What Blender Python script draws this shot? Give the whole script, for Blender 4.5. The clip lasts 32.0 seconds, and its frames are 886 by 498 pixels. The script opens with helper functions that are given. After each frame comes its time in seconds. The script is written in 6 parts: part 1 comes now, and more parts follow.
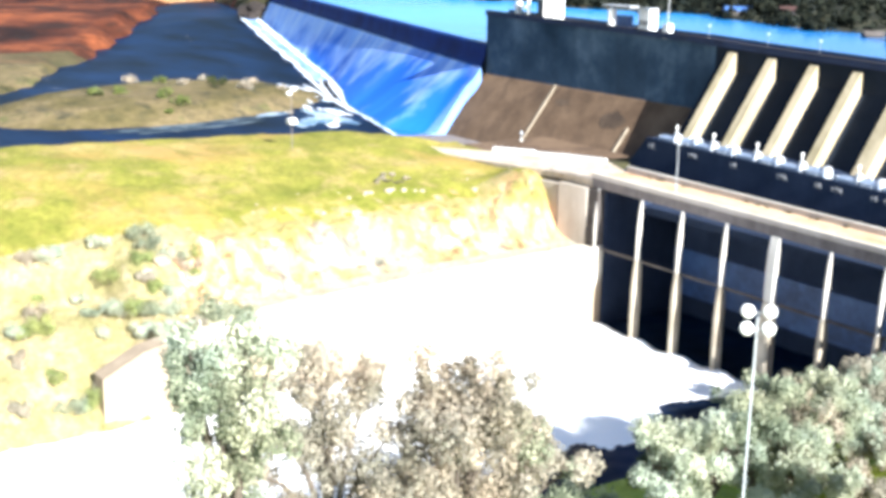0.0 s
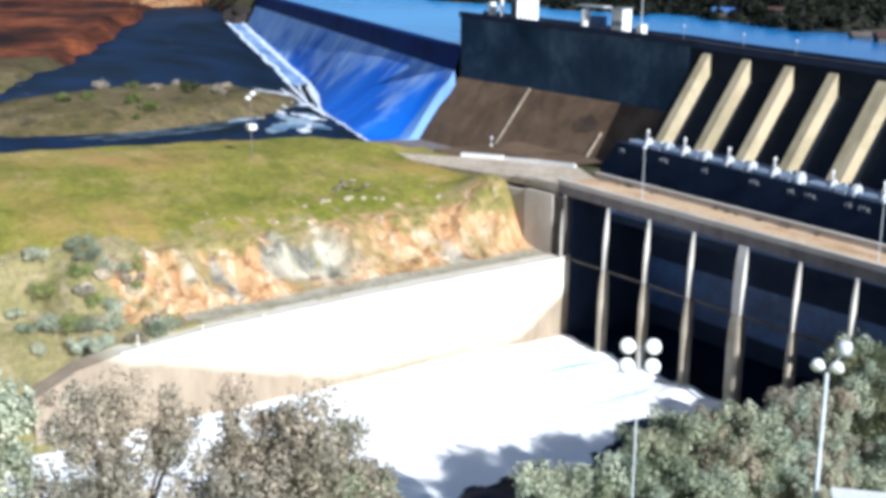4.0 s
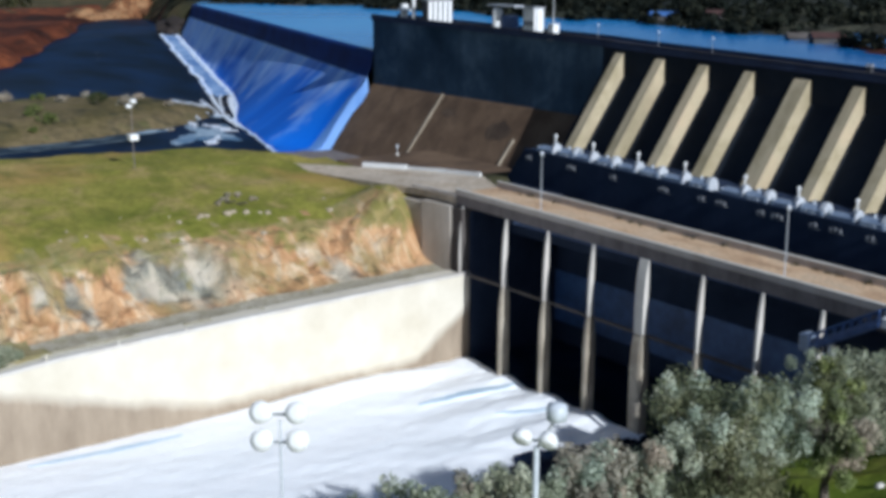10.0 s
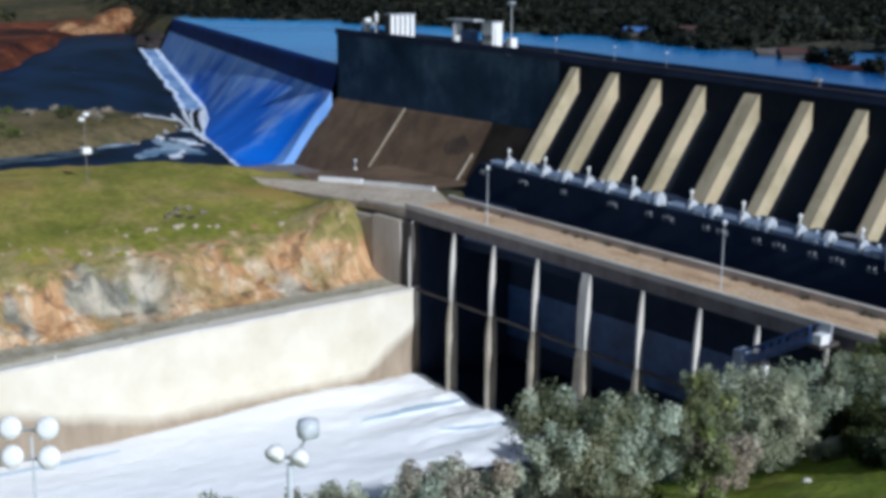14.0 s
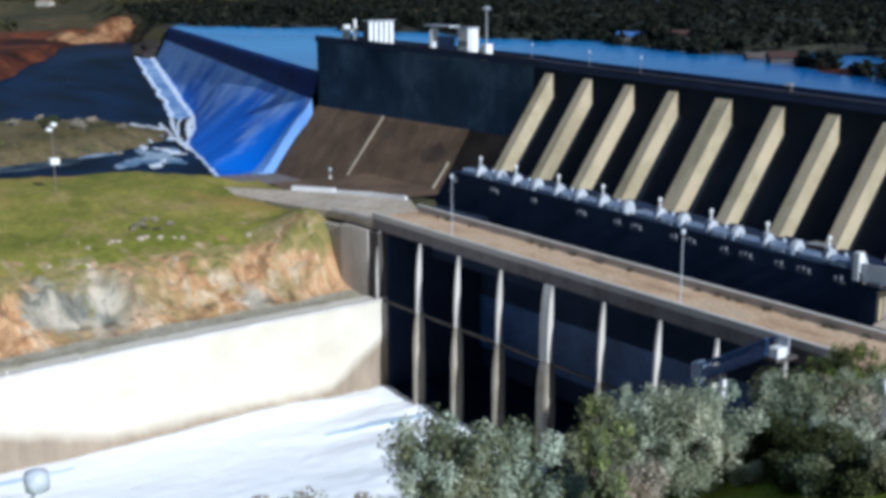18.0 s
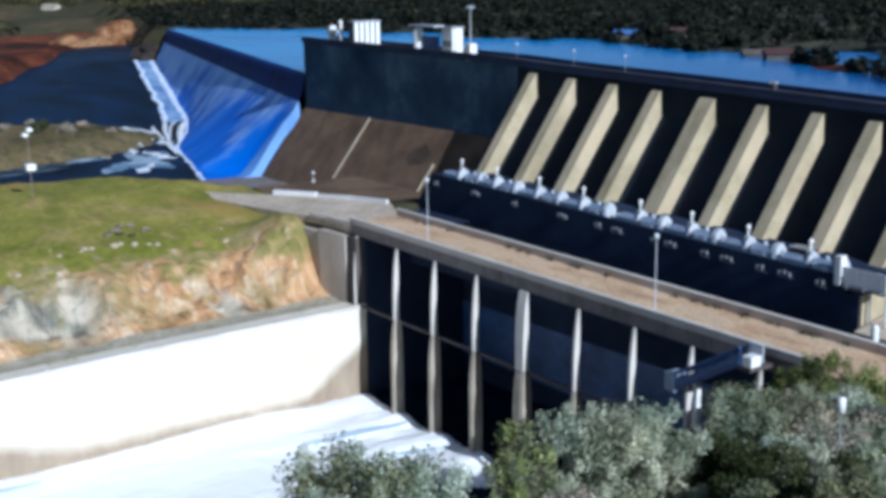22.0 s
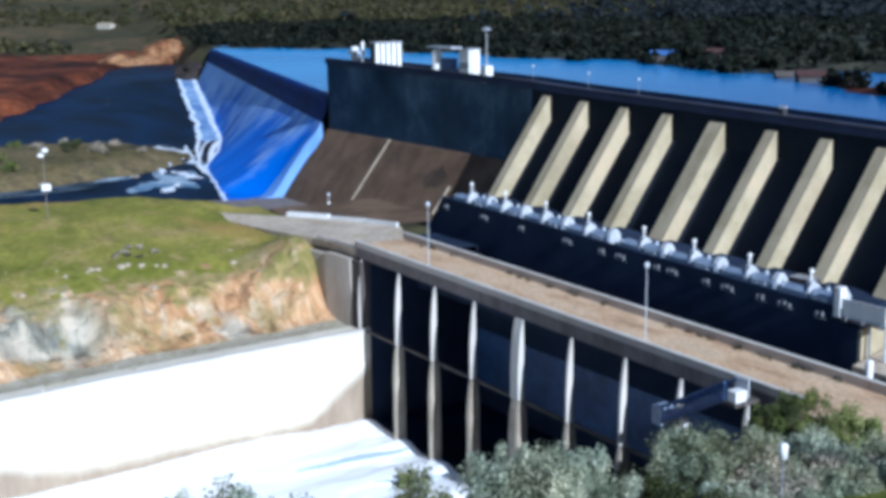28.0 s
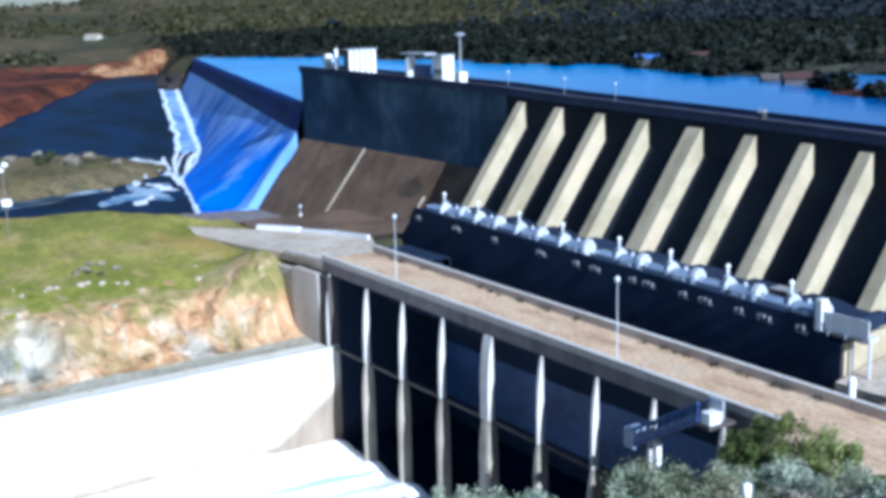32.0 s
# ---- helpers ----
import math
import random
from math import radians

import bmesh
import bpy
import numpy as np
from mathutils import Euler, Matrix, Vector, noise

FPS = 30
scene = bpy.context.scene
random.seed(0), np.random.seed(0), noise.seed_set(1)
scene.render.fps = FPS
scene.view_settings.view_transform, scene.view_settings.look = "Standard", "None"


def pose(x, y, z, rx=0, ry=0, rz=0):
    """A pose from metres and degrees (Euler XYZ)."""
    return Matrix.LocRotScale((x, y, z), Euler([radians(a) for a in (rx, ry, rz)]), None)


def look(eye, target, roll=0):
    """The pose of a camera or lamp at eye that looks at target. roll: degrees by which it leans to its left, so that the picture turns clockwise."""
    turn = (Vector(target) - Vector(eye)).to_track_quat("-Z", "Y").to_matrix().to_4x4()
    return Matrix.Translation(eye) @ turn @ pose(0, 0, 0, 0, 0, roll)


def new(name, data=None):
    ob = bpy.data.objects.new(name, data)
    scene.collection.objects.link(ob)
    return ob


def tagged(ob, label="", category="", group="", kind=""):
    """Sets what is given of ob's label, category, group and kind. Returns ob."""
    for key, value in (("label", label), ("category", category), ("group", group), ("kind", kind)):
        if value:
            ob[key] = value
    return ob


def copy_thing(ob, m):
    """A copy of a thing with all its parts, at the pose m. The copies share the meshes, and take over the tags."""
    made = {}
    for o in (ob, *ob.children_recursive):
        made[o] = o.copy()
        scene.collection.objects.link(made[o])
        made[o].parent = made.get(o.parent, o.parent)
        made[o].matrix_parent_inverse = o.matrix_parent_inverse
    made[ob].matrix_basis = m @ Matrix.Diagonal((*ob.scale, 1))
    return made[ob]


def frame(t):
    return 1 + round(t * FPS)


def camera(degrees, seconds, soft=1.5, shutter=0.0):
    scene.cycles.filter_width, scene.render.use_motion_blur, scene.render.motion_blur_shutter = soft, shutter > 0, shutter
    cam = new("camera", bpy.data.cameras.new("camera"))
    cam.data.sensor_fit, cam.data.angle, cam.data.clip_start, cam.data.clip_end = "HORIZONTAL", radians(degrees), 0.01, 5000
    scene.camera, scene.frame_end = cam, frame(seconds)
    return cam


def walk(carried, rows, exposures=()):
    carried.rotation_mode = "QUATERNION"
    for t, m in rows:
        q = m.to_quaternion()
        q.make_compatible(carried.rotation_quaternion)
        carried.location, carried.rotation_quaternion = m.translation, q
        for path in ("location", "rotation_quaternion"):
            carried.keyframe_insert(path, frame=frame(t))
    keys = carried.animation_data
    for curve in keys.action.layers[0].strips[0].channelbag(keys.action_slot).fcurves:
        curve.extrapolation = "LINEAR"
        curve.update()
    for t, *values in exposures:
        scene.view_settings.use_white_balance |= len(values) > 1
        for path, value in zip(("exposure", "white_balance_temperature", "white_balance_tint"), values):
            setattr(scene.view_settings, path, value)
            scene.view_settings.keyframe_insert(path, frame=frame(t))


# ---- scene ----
cam = camera(40.1, 32.0, soft=4.2)
PATH = [
    (0, (164.454, -163.276, 50.285), (162.862, -162.172, 49.788), 0.9),
    (0.5, (165.27, -162.494, 50.285), (163.676, -161.394, 49.789), 1.1),
    (1, (165.814, -161.684, 50.258), (164.217, -160.586, 49.765), 1.0),
    (1.5, (165.83, -160.693, 50.22), (164.232, -159.596, 49.727), 0.9),
    (2, (165.405, -159.415, 50.173), (163.805, -158.321, 49.679), 0.8),
    (2.5, (164.683, -157.86, 50.076), (163.084, -156.766, 49.582), 0.8),
    (3, (163.756, -156.113, 49.949), (162.155, -155.019, 49.457), 0.7),
    (3.5, (162.815, -154.25, 49.735), (161.216, -153.155, 49.24), 0.6),
    (5.5, (160.4, -146.737, 47.708), (158.801, -145.63, 47.24), 0.6),
    (6, (159.892, -144.936, 47.47), (158.292, -143.832, 47.002), 0.5),
    (6.5, (159.388, -143.29, 47.244), (157.789, -142.182, 46.779), 0.4),
    (7, (158.894, -141.779, 47.026), (157.299, -140.666, 46.559), 0.4),
    (7.5, (158.457, -140.407, 46.83), (156.866, -139.289, 46.36), 0.3),
    (8, (158.111, -139.114, 46.67), (156.525, -137.989, 46.203), 0.3),
    (8.5, (157.841, -137.818, 46.483), (156.248, -136.699, 46.024), 0.0),
    (9, (157.524, -136.273, 46.246), (155.937, -135.145, 45.788), 0.2),
    (9.5, (157.085, -134.605, 46.01), (155.504, -133.471, 45.547), 0.1),
    (10, (156.691, -132.973, 45.806), (155.116, -131.834, 45.339), 0.1),
    (10.5, (156.471, -131.61, 45.626), (154.899, -130.465, 45.158), -0.1),
    (11, (156.399, -130.477, 45.478), (154.829, -129.327, 45.018), 0.0),
    (11.5, (156.511, -129.495, 45.37), (154.943, -128.34, 44.914), 0.1),
    (12, (156.796, -128.679, 45.283), (155.228, -127.524, 44.829), 0.2),
    (12.5, (157.129, -127.968, 45.285), (155.559, -126.814, 44.835), 0.2),
    (13, (157.712, -127.424, 45.295), (156.143, -126.268, 44.849), 0.3),
    (13.5, (158.66, -126.961, 45.324), (157.085, -125.81, 44.88), 0.3),
    (14, (159.816, -126.503, 45.343), (158.24, -125.353, 44.901), 0.3),
    (14.5, (160.706, -125.969, 45.358), (159.128, -124.821, 44.92), 0.3),
    (16.5, (161.667, -122.29, 45.311), (160.08, -121.151, 44.881), 0.2),
    (17, (161.496, -121.134, 45.261), (159.912, -119.993, 44.826), 0.0),
    (17.5, (161.183, -119.895, 45.22), (159.596, -118.759, 44.786), -0.1),
    (18, (160.967, -118.758, 45.175), (159.377, -117.625, 44.743), -0.2),
    (18.5, (160.9, -117.793, 45.089), (159.309, -116.661, 44.661), -0.3),
    (19, (160.876, -116.877, 45.01), (159.28, -115.75, 44.583), -0.4),
    (19.5, (160.809, -115.951, 44.911), (159.213, -114.824, 44.482), -0.6),
    (20, (160.696, -115.027, 44.849), (159.097, -113.905, 44.419), -0.6),
    (20.5, (160.518, -114.224, 44.854), (158.92, -113.102, 44.423), -0.6),
    (21, (160.386, -113.506, 44.883), (158.788, -112.383, 44.45), -0.7),
    (21.5, (160.312, -112.794, 44.933), (158.714, -111.673, 44.499), -0.8),
    (22, (160.496, -112.164, 44.966), (158.894, -111.049, 44.534), -0.8),
    (22.5, (160.846, -111.488, 45.007), (159.237, -110.382, 44.575), -0.8),
    (23, (161.374, -110.953, 45.065), (159.757, -109.855, 44.641), -0.7),
    (23.5, (161.884, -110.493, 45.145), (160.26, -109.404, 44.723), -0.8),
    (24, (162.323, -110.013, 45.231), (160.692, -108.934, 44.816), -0.7),
    (24.5, (162.687, -109.579, 45.284), (161.051, -108.505, 44.872), -0.7),
    (25, (162.906, -108.995, 45.327), (161.265, -107.929, 44.917), -0.6),
    (25.5, (163.007, -108.228, 45.352), (161.361, -107.168, 44.944), -0.5),
    (27.5, (162.892, -105.528, 45.376), (161.237, -104.481, 44.972), -0.7),
    (28, (162.764, -104.822, 45.374), (161.106, -103.778, 44.972), -0.8),
    (28.5, (162.452, -103.991, 45.364), (160.796, -102.946, 44.961), -0.9),
    (29, (161.956, -103.052, 45.321), (160.298, -102.007, 44.919), -0.9),
    (29.5, (161.298, -102.037, 45.25), (159.639, -100.995, 44.849), -1.0),
    (30, (160.391, -100.878, 45.16), (158.732, -99.834, 44.764), -1.2),
    (30.5, (159.481, -99.726, 45.062), (157.821, -98.681, 44.667), -1.2),
    (31, (158.808, -98.875, 44.982), (157.15, -97.828, 44.589), -1.3),
    (31.5, (158.807, -98.473, 44.915), (157.151, -97.422, 44.521), -1.3),
    (32, (159.265, -98.315, 44.878), (157.609, -97.264, 44.487), -1.5),
]
walk(cam, [(t, look(eye, target, roll)) for t, eye, target, roll in PATH], [
    (0, 1.9, 5900, 10), (2, 1.42, 5850, 10), (3.5, 0.85, 5600, 10), (6, 0.27, 5550, 10), (9, 0.0, 5450, 10), (13, -0.19, 5350, 10),
    (17, -0.06, 5300, 10), (20, 0.06, 5150, 10), (25, 0.13, 5050, 10), (29, 0.37, 4900, 10), (32, 0.67, 4750, 10)])

# ---- world and sun ----
SUN_DIR = Vector((1.0, -0.025, 0.52)).normalized()
world = bpy.data.worlds.new("sky")
scene.world = world
world.use_nodes = True
wn = world.node_tree
sky = wn.nodes.new("ShaderNodeTexSky")
sky.sky_type = 'NISHITA'
sky.sun_disc = False
sky.sun_elevation = math.asin(SUN_DIR.z)
sky.sun_rotation = math.atan2(SUN_DIR.x, SUN_DIR.y)
wn.links.new(sky.outputs[0], wn.nodes["Background"].inputs[0])
wn.nodes["Background"].inputs[1].default_value = 0.058
sun_data = bpy.data.lights.new("sun", 'SUN')
sun_data.energy = 5.0
sun_data.angle = radians(0.5)
sun_data.color = (1.0, 0.95, 0.86)
sun = new("sun", sun_data)
sun.matrix_world = look(SUN_DIR * 300, (0, 0, 0))


# ---- materials ----
def mat_base(name, rough=0.8, metal=0.0):
    m = bpy.data.materials.new(name)
    m.use_nodes = True
    nt = m.node_tree
    b = nt.nodes["Principled BSDF"]
    b.inputs["Roughness"].default_value = rough
    b.inputs["Metallic"].default_value = metal
    return m, nt, b


def noise_tex(nt, scale, detail=4.0, rough=0.6, stretch=(1, 1, 1), dist=0.0):
    geo = nt.nodes.new("ShaderNodeNewGeometry")
    mp = nt.nodes.new("ShaderNodeMapping")
    mp.inputs["Scale"].default_value = stretch
    n = nt.nodes.new("ShaderNodeTexNoise")
    n.inputs["Scale"].default_value = scale
    n.inputs["Detail"].default_value = detail
    n.inputs["Roughness"].default_value = rough
    n.inputs["Distortion"].default_value = dist
    nt.links.new(geo.outputs["Position"], mp.inputs[0])
    nt.links.new(mp.outputs[0], n.inputs["Vector"])
    return n.outputs["Fac"]


def ramp(nt, fac, stops):
    r = nt.nodes.new("ShaderNodeValToRGB")
    el = r.color_ramp.elements
    while len(el) < len(stops):
        el.new(0.5)
    for e, (p, c) in zip(el, stops):
        e.position = p
        e.color = (*c, 1)
    nt.links.new(fac, r.inputs[0])
    return r.outputs[0]


def mix(nt, fac, a, b, mode='MIX'):
    n = nt.nodes.new("ShaderNodeMix")
    n.data_type = 'RGBA'
    n.blend_type = mode
    for sock, v in ((n.inputs[0], fac), (n.inputs[6], a), (n.inputs[7], b)):
        if hasattr(v, "links"):
            nt.links.new(v, sock)
        else:
            sock.default_value = v if isinstance(v, float) else (*v, 1)
    return n.outputs[2]


def bump(nt, b, fac, strength, dist):
    n = nt.nodes.new("ShaderNodeBump")
    n.inputs["Strength"].default_value = strength
    n.inputs["Distance"].default_value = dist
    nt.links.new(fac, n.inputs["Height"])
    nt.links.new(n.outputs[0], b.inputs["Normal"])


def mottled(name, stops, scale, rough=0.85, metal=0.0, fine=8.0, bumpiness=0.4, bump_dist=0.05, stretch=(1, 1, 1), speck=0.35):
    """A surface with broad stains and a fine grain."""
    m, nt, b = mat_base(name, rough, metal)
    big = noise_tex(nt, scale, 5, 0.6, stretch)
    col = ramp(nt, big, stops)
    grain = noise_tex(nt, scale * fine, 4, 0.7)
    g = ramp(nt, grain, [(0.3, (1 - speck,) * 3), (0.7, (1 + speck * 0.3,) * 3)])
    col = mix(nt, 1.0, col, g, 'MULTIPLY')
    nt.links.new(col, b.inputs["Base Color"])
    bump(nt, b, grain, bumpiness, bump_dist)
    return m


def streaked(name, stops, scale, rough=0.9, vertical=(0.5, 0.5, 0.06), stain=(0.45, 0.36, 0.27), amount=0.5, gloss=0.3):
    """Concrete with runs of dirt down its face and broad patches."""
    m, nt, b = mat_base(name, rough)
    b.inputs["Specular IOR Level"].default_value = gloss
    col = ramp(nt, noise_tex(nt, scale, 5, 0.65), stops)
    runs = ramp(nt, noise_tex(nt, scale * 3, 4, 0.7, vertical), [(0.45, (0, 0, 0)), (0.75, (amount,) * 3)])
    col = mix(nt, runs, col, stain)
    grain = noise_tex(nt, 3.0, 5, 0.7)
    nt.links.new(mix(nt, 0.25, col, ramp(nt, grain, [(0.3, (0.25,) * 3), (0.7, (0.8,) * 3)]), 'SOFT_LIGHT'), b.inputs["Base Color"])
    bump(nt, b, grain, 0.3, 0.05)
    return m


def ground_material(name, stops, scale, patches, amount, bumpiness=0.8, dist=0.3, fine=10.0):
    m, nt, b = mat_base(name, 0.95)
    b.inputs["Specular IOR Level"].default_value = 0.1
    col = ramp(nt, noise_tex(nt, scale, 6, 0.65), stops)
    p = ramp(nt, noise_tex(nt, scale * 2.7, 5, 0.7), [(0.52, (0, 0, 0)), (0.68, (amount,) * 3)])
    col = mix(nt, p, col, patches)
    grain = noise_tex(nt, scale * fine, 4, 0.75)
    col = mix(nt, 1.0, col, ramp(nt, grain, [(0.3, (0.6,) * 3), (0.7, (1.15,) * 3)]), 'MULTIPLY')
    nt.links.new(col, b.inputs["Base Color"])
    bump(nt, b, grain, bumpiness, dist)
    return m


# Dark blue base puts the shade on the downstream wall into the colour.
M_DAM = streaked("shade_blue_concrete", [(0.3, (0.026, 0.050, 0.082)), (0.5, (0.055, 0.092, 0.142)), (0.7, (0.13, 0.19, 0.26))], 0.09, amount=0.6, stain=(0.030, 0.045, 0.066), gloss=0.1)
# Near black: the shade cast between the ribs is painted into this concrete.
M_BETWEEN = streaked("shade_black_concrete", [(0.3, (0.014, 0.019, 0.029)), (0.7, (0.027, 0.034, 0.048))], 0.09, vertical=(0.5, 0.1, 0.1), stain=(0.010, 0.010, 0.012), amount=0.4, gloss=0.05)
M_GIRDER = streaked("girder_concrete", [(0.3, (0.15, 0.13, 0.125)), (0.7, (0.24, 0.21, 0.20))], 0.3, amount=0.7, stain=(0.07, 0.06, 0.055))
M_KERB = streaked("kerb_concrete", [(0.3, (0.30, 0.25, 0.18)), (0.7, (0.42, 0.36, 0.27))], 0.3, amount=0.6, stain=(0.14, 0.10, 0.07))
M_DUSTY = ground_material("dusty_concrete", [(0.3, (0.48, 0.39, 0.285)), (0.5, (0.58, 0.485, 0.37)), (0.7, (0.65, 0.56, 0.45))], 0.12, (0.40, 0.29, 0.19), 0.6, 0.15, 0.03)
M_SLOPE = streaked("dry_spillway_concrete", [(0.3, (0.085, 0.052, 0.030)), (0.7, (0.185, 0.122, 0.074))], 0.11, vertical=(0.5, 0.34, 0.34), stain=(0.045, 0.028, 0.019), amount=0.85)
M_RIB = streaked("pale_concrete", [(0.3, (0.33, 0.275, 0.16)), (0.5, (0.45, 0.38, 0.25)), (0.7, (0.50, 0.40, 0.26))], 0.16, vertical=(0.6, 0.12, 0.12), stain=(0.22, 0.185, 0.11), amount=0.75)
M_PIER = streaked("pier_concrete", [(0.3, (0.50, 0.47, 0.42)), (0.7, (0.66, 0.63, 0.57))], 0.2, amount=0.35)
M_PIER_WET = streaked("wet_pier_concrete", [(0.3, (0.32, 0.27, 0.20)), (0.7, (0.54, 0.48, 0.38))], 0.25, rough=0.6, amount=0.6, stain=(0.16, 0.12, 0.08))
# Navy tone paints in the shade on the power station and behind the piers.
M_PH = streaked("shade_navy_concrete", [(0.3, (0.017, 0.026, 0.050)), (0.7, (0.031, 0.044, 0.078))], 0.1, amount=0.4, stain=(0.014, 0.018, 0.028), gloss=0.05)
M_ABUT = streaked("abutment_concrete", [(0.3, (0.40, 0.35, 0.29)), (0.7, (0.54, 0.485, 0.41))], 0.12, amount=0.6, stain=(0.26, 0.20, 0.14))
M_PARAPET = streaked("parapet_concrete", [(0.3, (0.44, 0.39, 0.35)), (0.7, (0.58, 0.53, 0.48))], 0.3, amount=0.5)
M_ROAD = mottled("dusty_road", [(0.30, (0.32, 0.20, 0.115)), (0.42, (0.57, 0.37, 0.21)), (0.56, (0.70, 0.50, 0.31)), (0.72, (0.54, 0.42, 0.29))], 0.22, fine=9, speck=0.45, stretch=(0.5, 1.2, 1))
M_ENAMEL = mottled("weathered_white_enamel", [(0.3, (0.38, 0.41, 0.45)), (0.7, (0.58, 0.60, 0.63))], 0.9, rough=0.6, speck=0.25, bumpiness=0.1)
M_NAVY = mottled("dark_blue_parapet", [(0.3, (0.012, 0.022, 0.060)), (0.7, (0.022, 0.038, 0.095))], 0.3, rough=0.8, speck=0.3)
M_STAIN = streaked("damp_dark_concrete", [(0.3, (0.06, 0.040, 0.027)), (0.7, (0.12, 0.083, 0.055))], 0.2, stain=(0.02, 0.014, 0.010), amount=0.7)
M_TIE = streaked("dull_dark_concrete", [(0.3, (0.065, 0.055, 0.05)), (0.7, (0.12, 0.105, 0.095))], 0.3, stain=(0.03, 0.026, 0.024), amount=0.6)
M_WHITE = mottled("white_paint", [(0.3, (0.74, 0.74, 0.72)), (0.7, (0.84, 0.84, 0.82))], 0.5, rough=0.5, speck=0.12, bumpiness=0.1)
M_INSUL = mottled("pale_grey_metal", [(0.3, (0.50, 0.54, 0.58)), (0.7, (0.66, 0.69, 0.72))], 0.6, rough=0.45, speck=0.2, bumpiness=0.1)
M_FITTING = mottled("dull_grey_enamel", [(0.3, (0.20, 0.21, 0.23)), (0.7, (0.30, 0.31, 0.33))], 0.6, rough=0.6, speck=0.2)
M_SCREEN = mottled("blue_grey_panel", [(0.3, (0.14, 0.19, 0.28)), (0.7, (0.30, 0.36, 0.46))], 0.4, rough=0.5, speck=0.2)
M_STEEL = mottled("galvanised_steel", [(0.3, (0.45, 0.47, 0.50)), (0.7, (0.60, 0.62, 0.64))], 0.8, rough=0.4, metal=0.6, speck=0.2, bumpiness=0.1)
M_DARK = mottled("dark_opening", [(0.3, (0.03, 0.03, 0.035)), (0.7, (0.05, 0.05, 0.055))], 0.5, rough=0.6)
M_BLUE = mottled("blue_steel_paint", [(0.3, (0.032, 0.066, 0.18)), (0.7, (0.065, 0.12, 0.28))], 0.8, rough=0.45, speck=0.25, bumpiness=0.15)
# Blue tint stands for bluish shade and reflection between the piers.
M_BAY_BLUE = mottled("blue_bay_tint", [(0.3, (0.020, 0.052, 0.145)), (0.7, (0.065, 0.14, 0.34))], 0.10, rough=0.6, speck=0.3, bumpiness=0.15)
M_ROOFDIM = mottled("weathered_red_roof", [(0.3, (0.045, 0.020, 0.017)), (0.7, (0.075, 0.032, 0.027))], 0.3)
M_DIMWALL = mottled("dim_render", [(0.3, (0.055, 0.05, 0.045)), (0.7, (0.09, 0.08, 0.07))], 0.3)
M_ROOFGREY = mottled("grey_sheet_roof", [(0.3, (0.40, 0.42, 0.45)), (0.7, (0.55, 0.57, 0.60))], 0.3, rough=0.5)
M_WALLPALE = mottled("pale_render", [(0.3, (0.50, 0.46, 0.38)), (0.7, (0.62, 0.58, 0.48))], 0.3)


M_GRASS = ground_material("hill_grass", [(0.32, (0.165, 0.18, 0.026)), (0.5, (0.28, 0.255, 0.052)), (0.66, (0.42, 0.31, 0.11))], 0.04, (0.42, 0.29, 0.14), 0.75, dist=0.25, fine=20)
nt = M_GRASS.node_tree
gb = nt.nodes["Principled BSDF"]
old = gb.inputs["Base Color"].links[0].from_socket
straw = ramp(nt, noise_tex(nt, 0.022, 4, 0.6, (1.0, 1.6, 1.0), 0.6), [(0.50, (0, 0, 0)), (0.64, (0.7,) * 3)])
old = mix(nt, straw, old, (0.40, 0.24, 0.085))
dark = ramp(nt, noise_tex(nt, 0.07, 5, 0.65, (0.8, 1.8, 1.0)), [(0.50, (0, 0, 0)), (0.66, (0.65,) * 3)])
nt.links.new(mix(nt, dark, old, (0.115, 0.125, 0.022)), gb.inputs["Base Color"])
M_BANKGRASS = ground_material("bank_grass", [(0.3, (0.18, 0.26, 0.025)), (0.5, (0.28, 0.34, 0.04)), (0.7, (0.36, 0.38, 0.07))], 0.12, (0.27, 0.23, 0.08), 0.6, dist=0.2)
M_SCRUB = ground_material("scrub_ground", [(0.3, (0.033, 0.035, 0.019)), (0.5, (0.068, 0.064, 0.032)), (0.7, (0.115, 0.086, 0.044))], 0.012, (0.20, 0.12, 0.065), 0.6, dist=0.8)
M_OCHRE = ground_material("ochre_earth", [(0.34, (0.05, 0.022, 0.013)), (0.47, (0.22, 0.10, 0.045)), (0.58, (0.34, 0.20, 0.10)), (0.68, (0.14, 0.05, 0.025))], 0.09, (0.08, 0.05, 0.03), 0.8, dist=0.4)
M_RED = ground_material("red_earth", [(0.34, (0.020, 0.010, 0.008)), (0.5, (0.095, 0.030, 0.016)), (0.68, (0.29, 0.088, 0.034))], 0.022, (0.018, 0.018, 0.016), 0.9, dist=0.6)
M_MOUND = ground_material("rough_mound", [(0.30, (0.045, 0.045, 0.020)), (0.44, (0.13, 0.105, 0.045)), (0.58, (0.19, 0.145, 0.075)), (0.7, (0.085, 0.10, 0.032))], 0.05, (0.035, 0.04, 0.030), 0.85, dist=0.4)
M_SHORE = ground_material("shore_slope", [(0.3, (0.17, 0.165, 0.06)), (0.5, (0.27, 0.235, 0.11)), (0.7, (0.38, 0.30, 0.17))], 0.09, (0.50, 0.40, 0.28), 0.6, dist=0.3)
# Dark, slightly blue tones paint in the dimness and haze of far hills.
M_FOREST = ground_material("dim_wooded_hills", [(0.3, (0.022, 0.028, 0.028)), (0.5, (0.042, 0.046, 0.034)), (0.7, (0.085, 0.078, 0.038))], 0.006, (0.05, 0.045, 0.03), 0.6, dist=3.0)

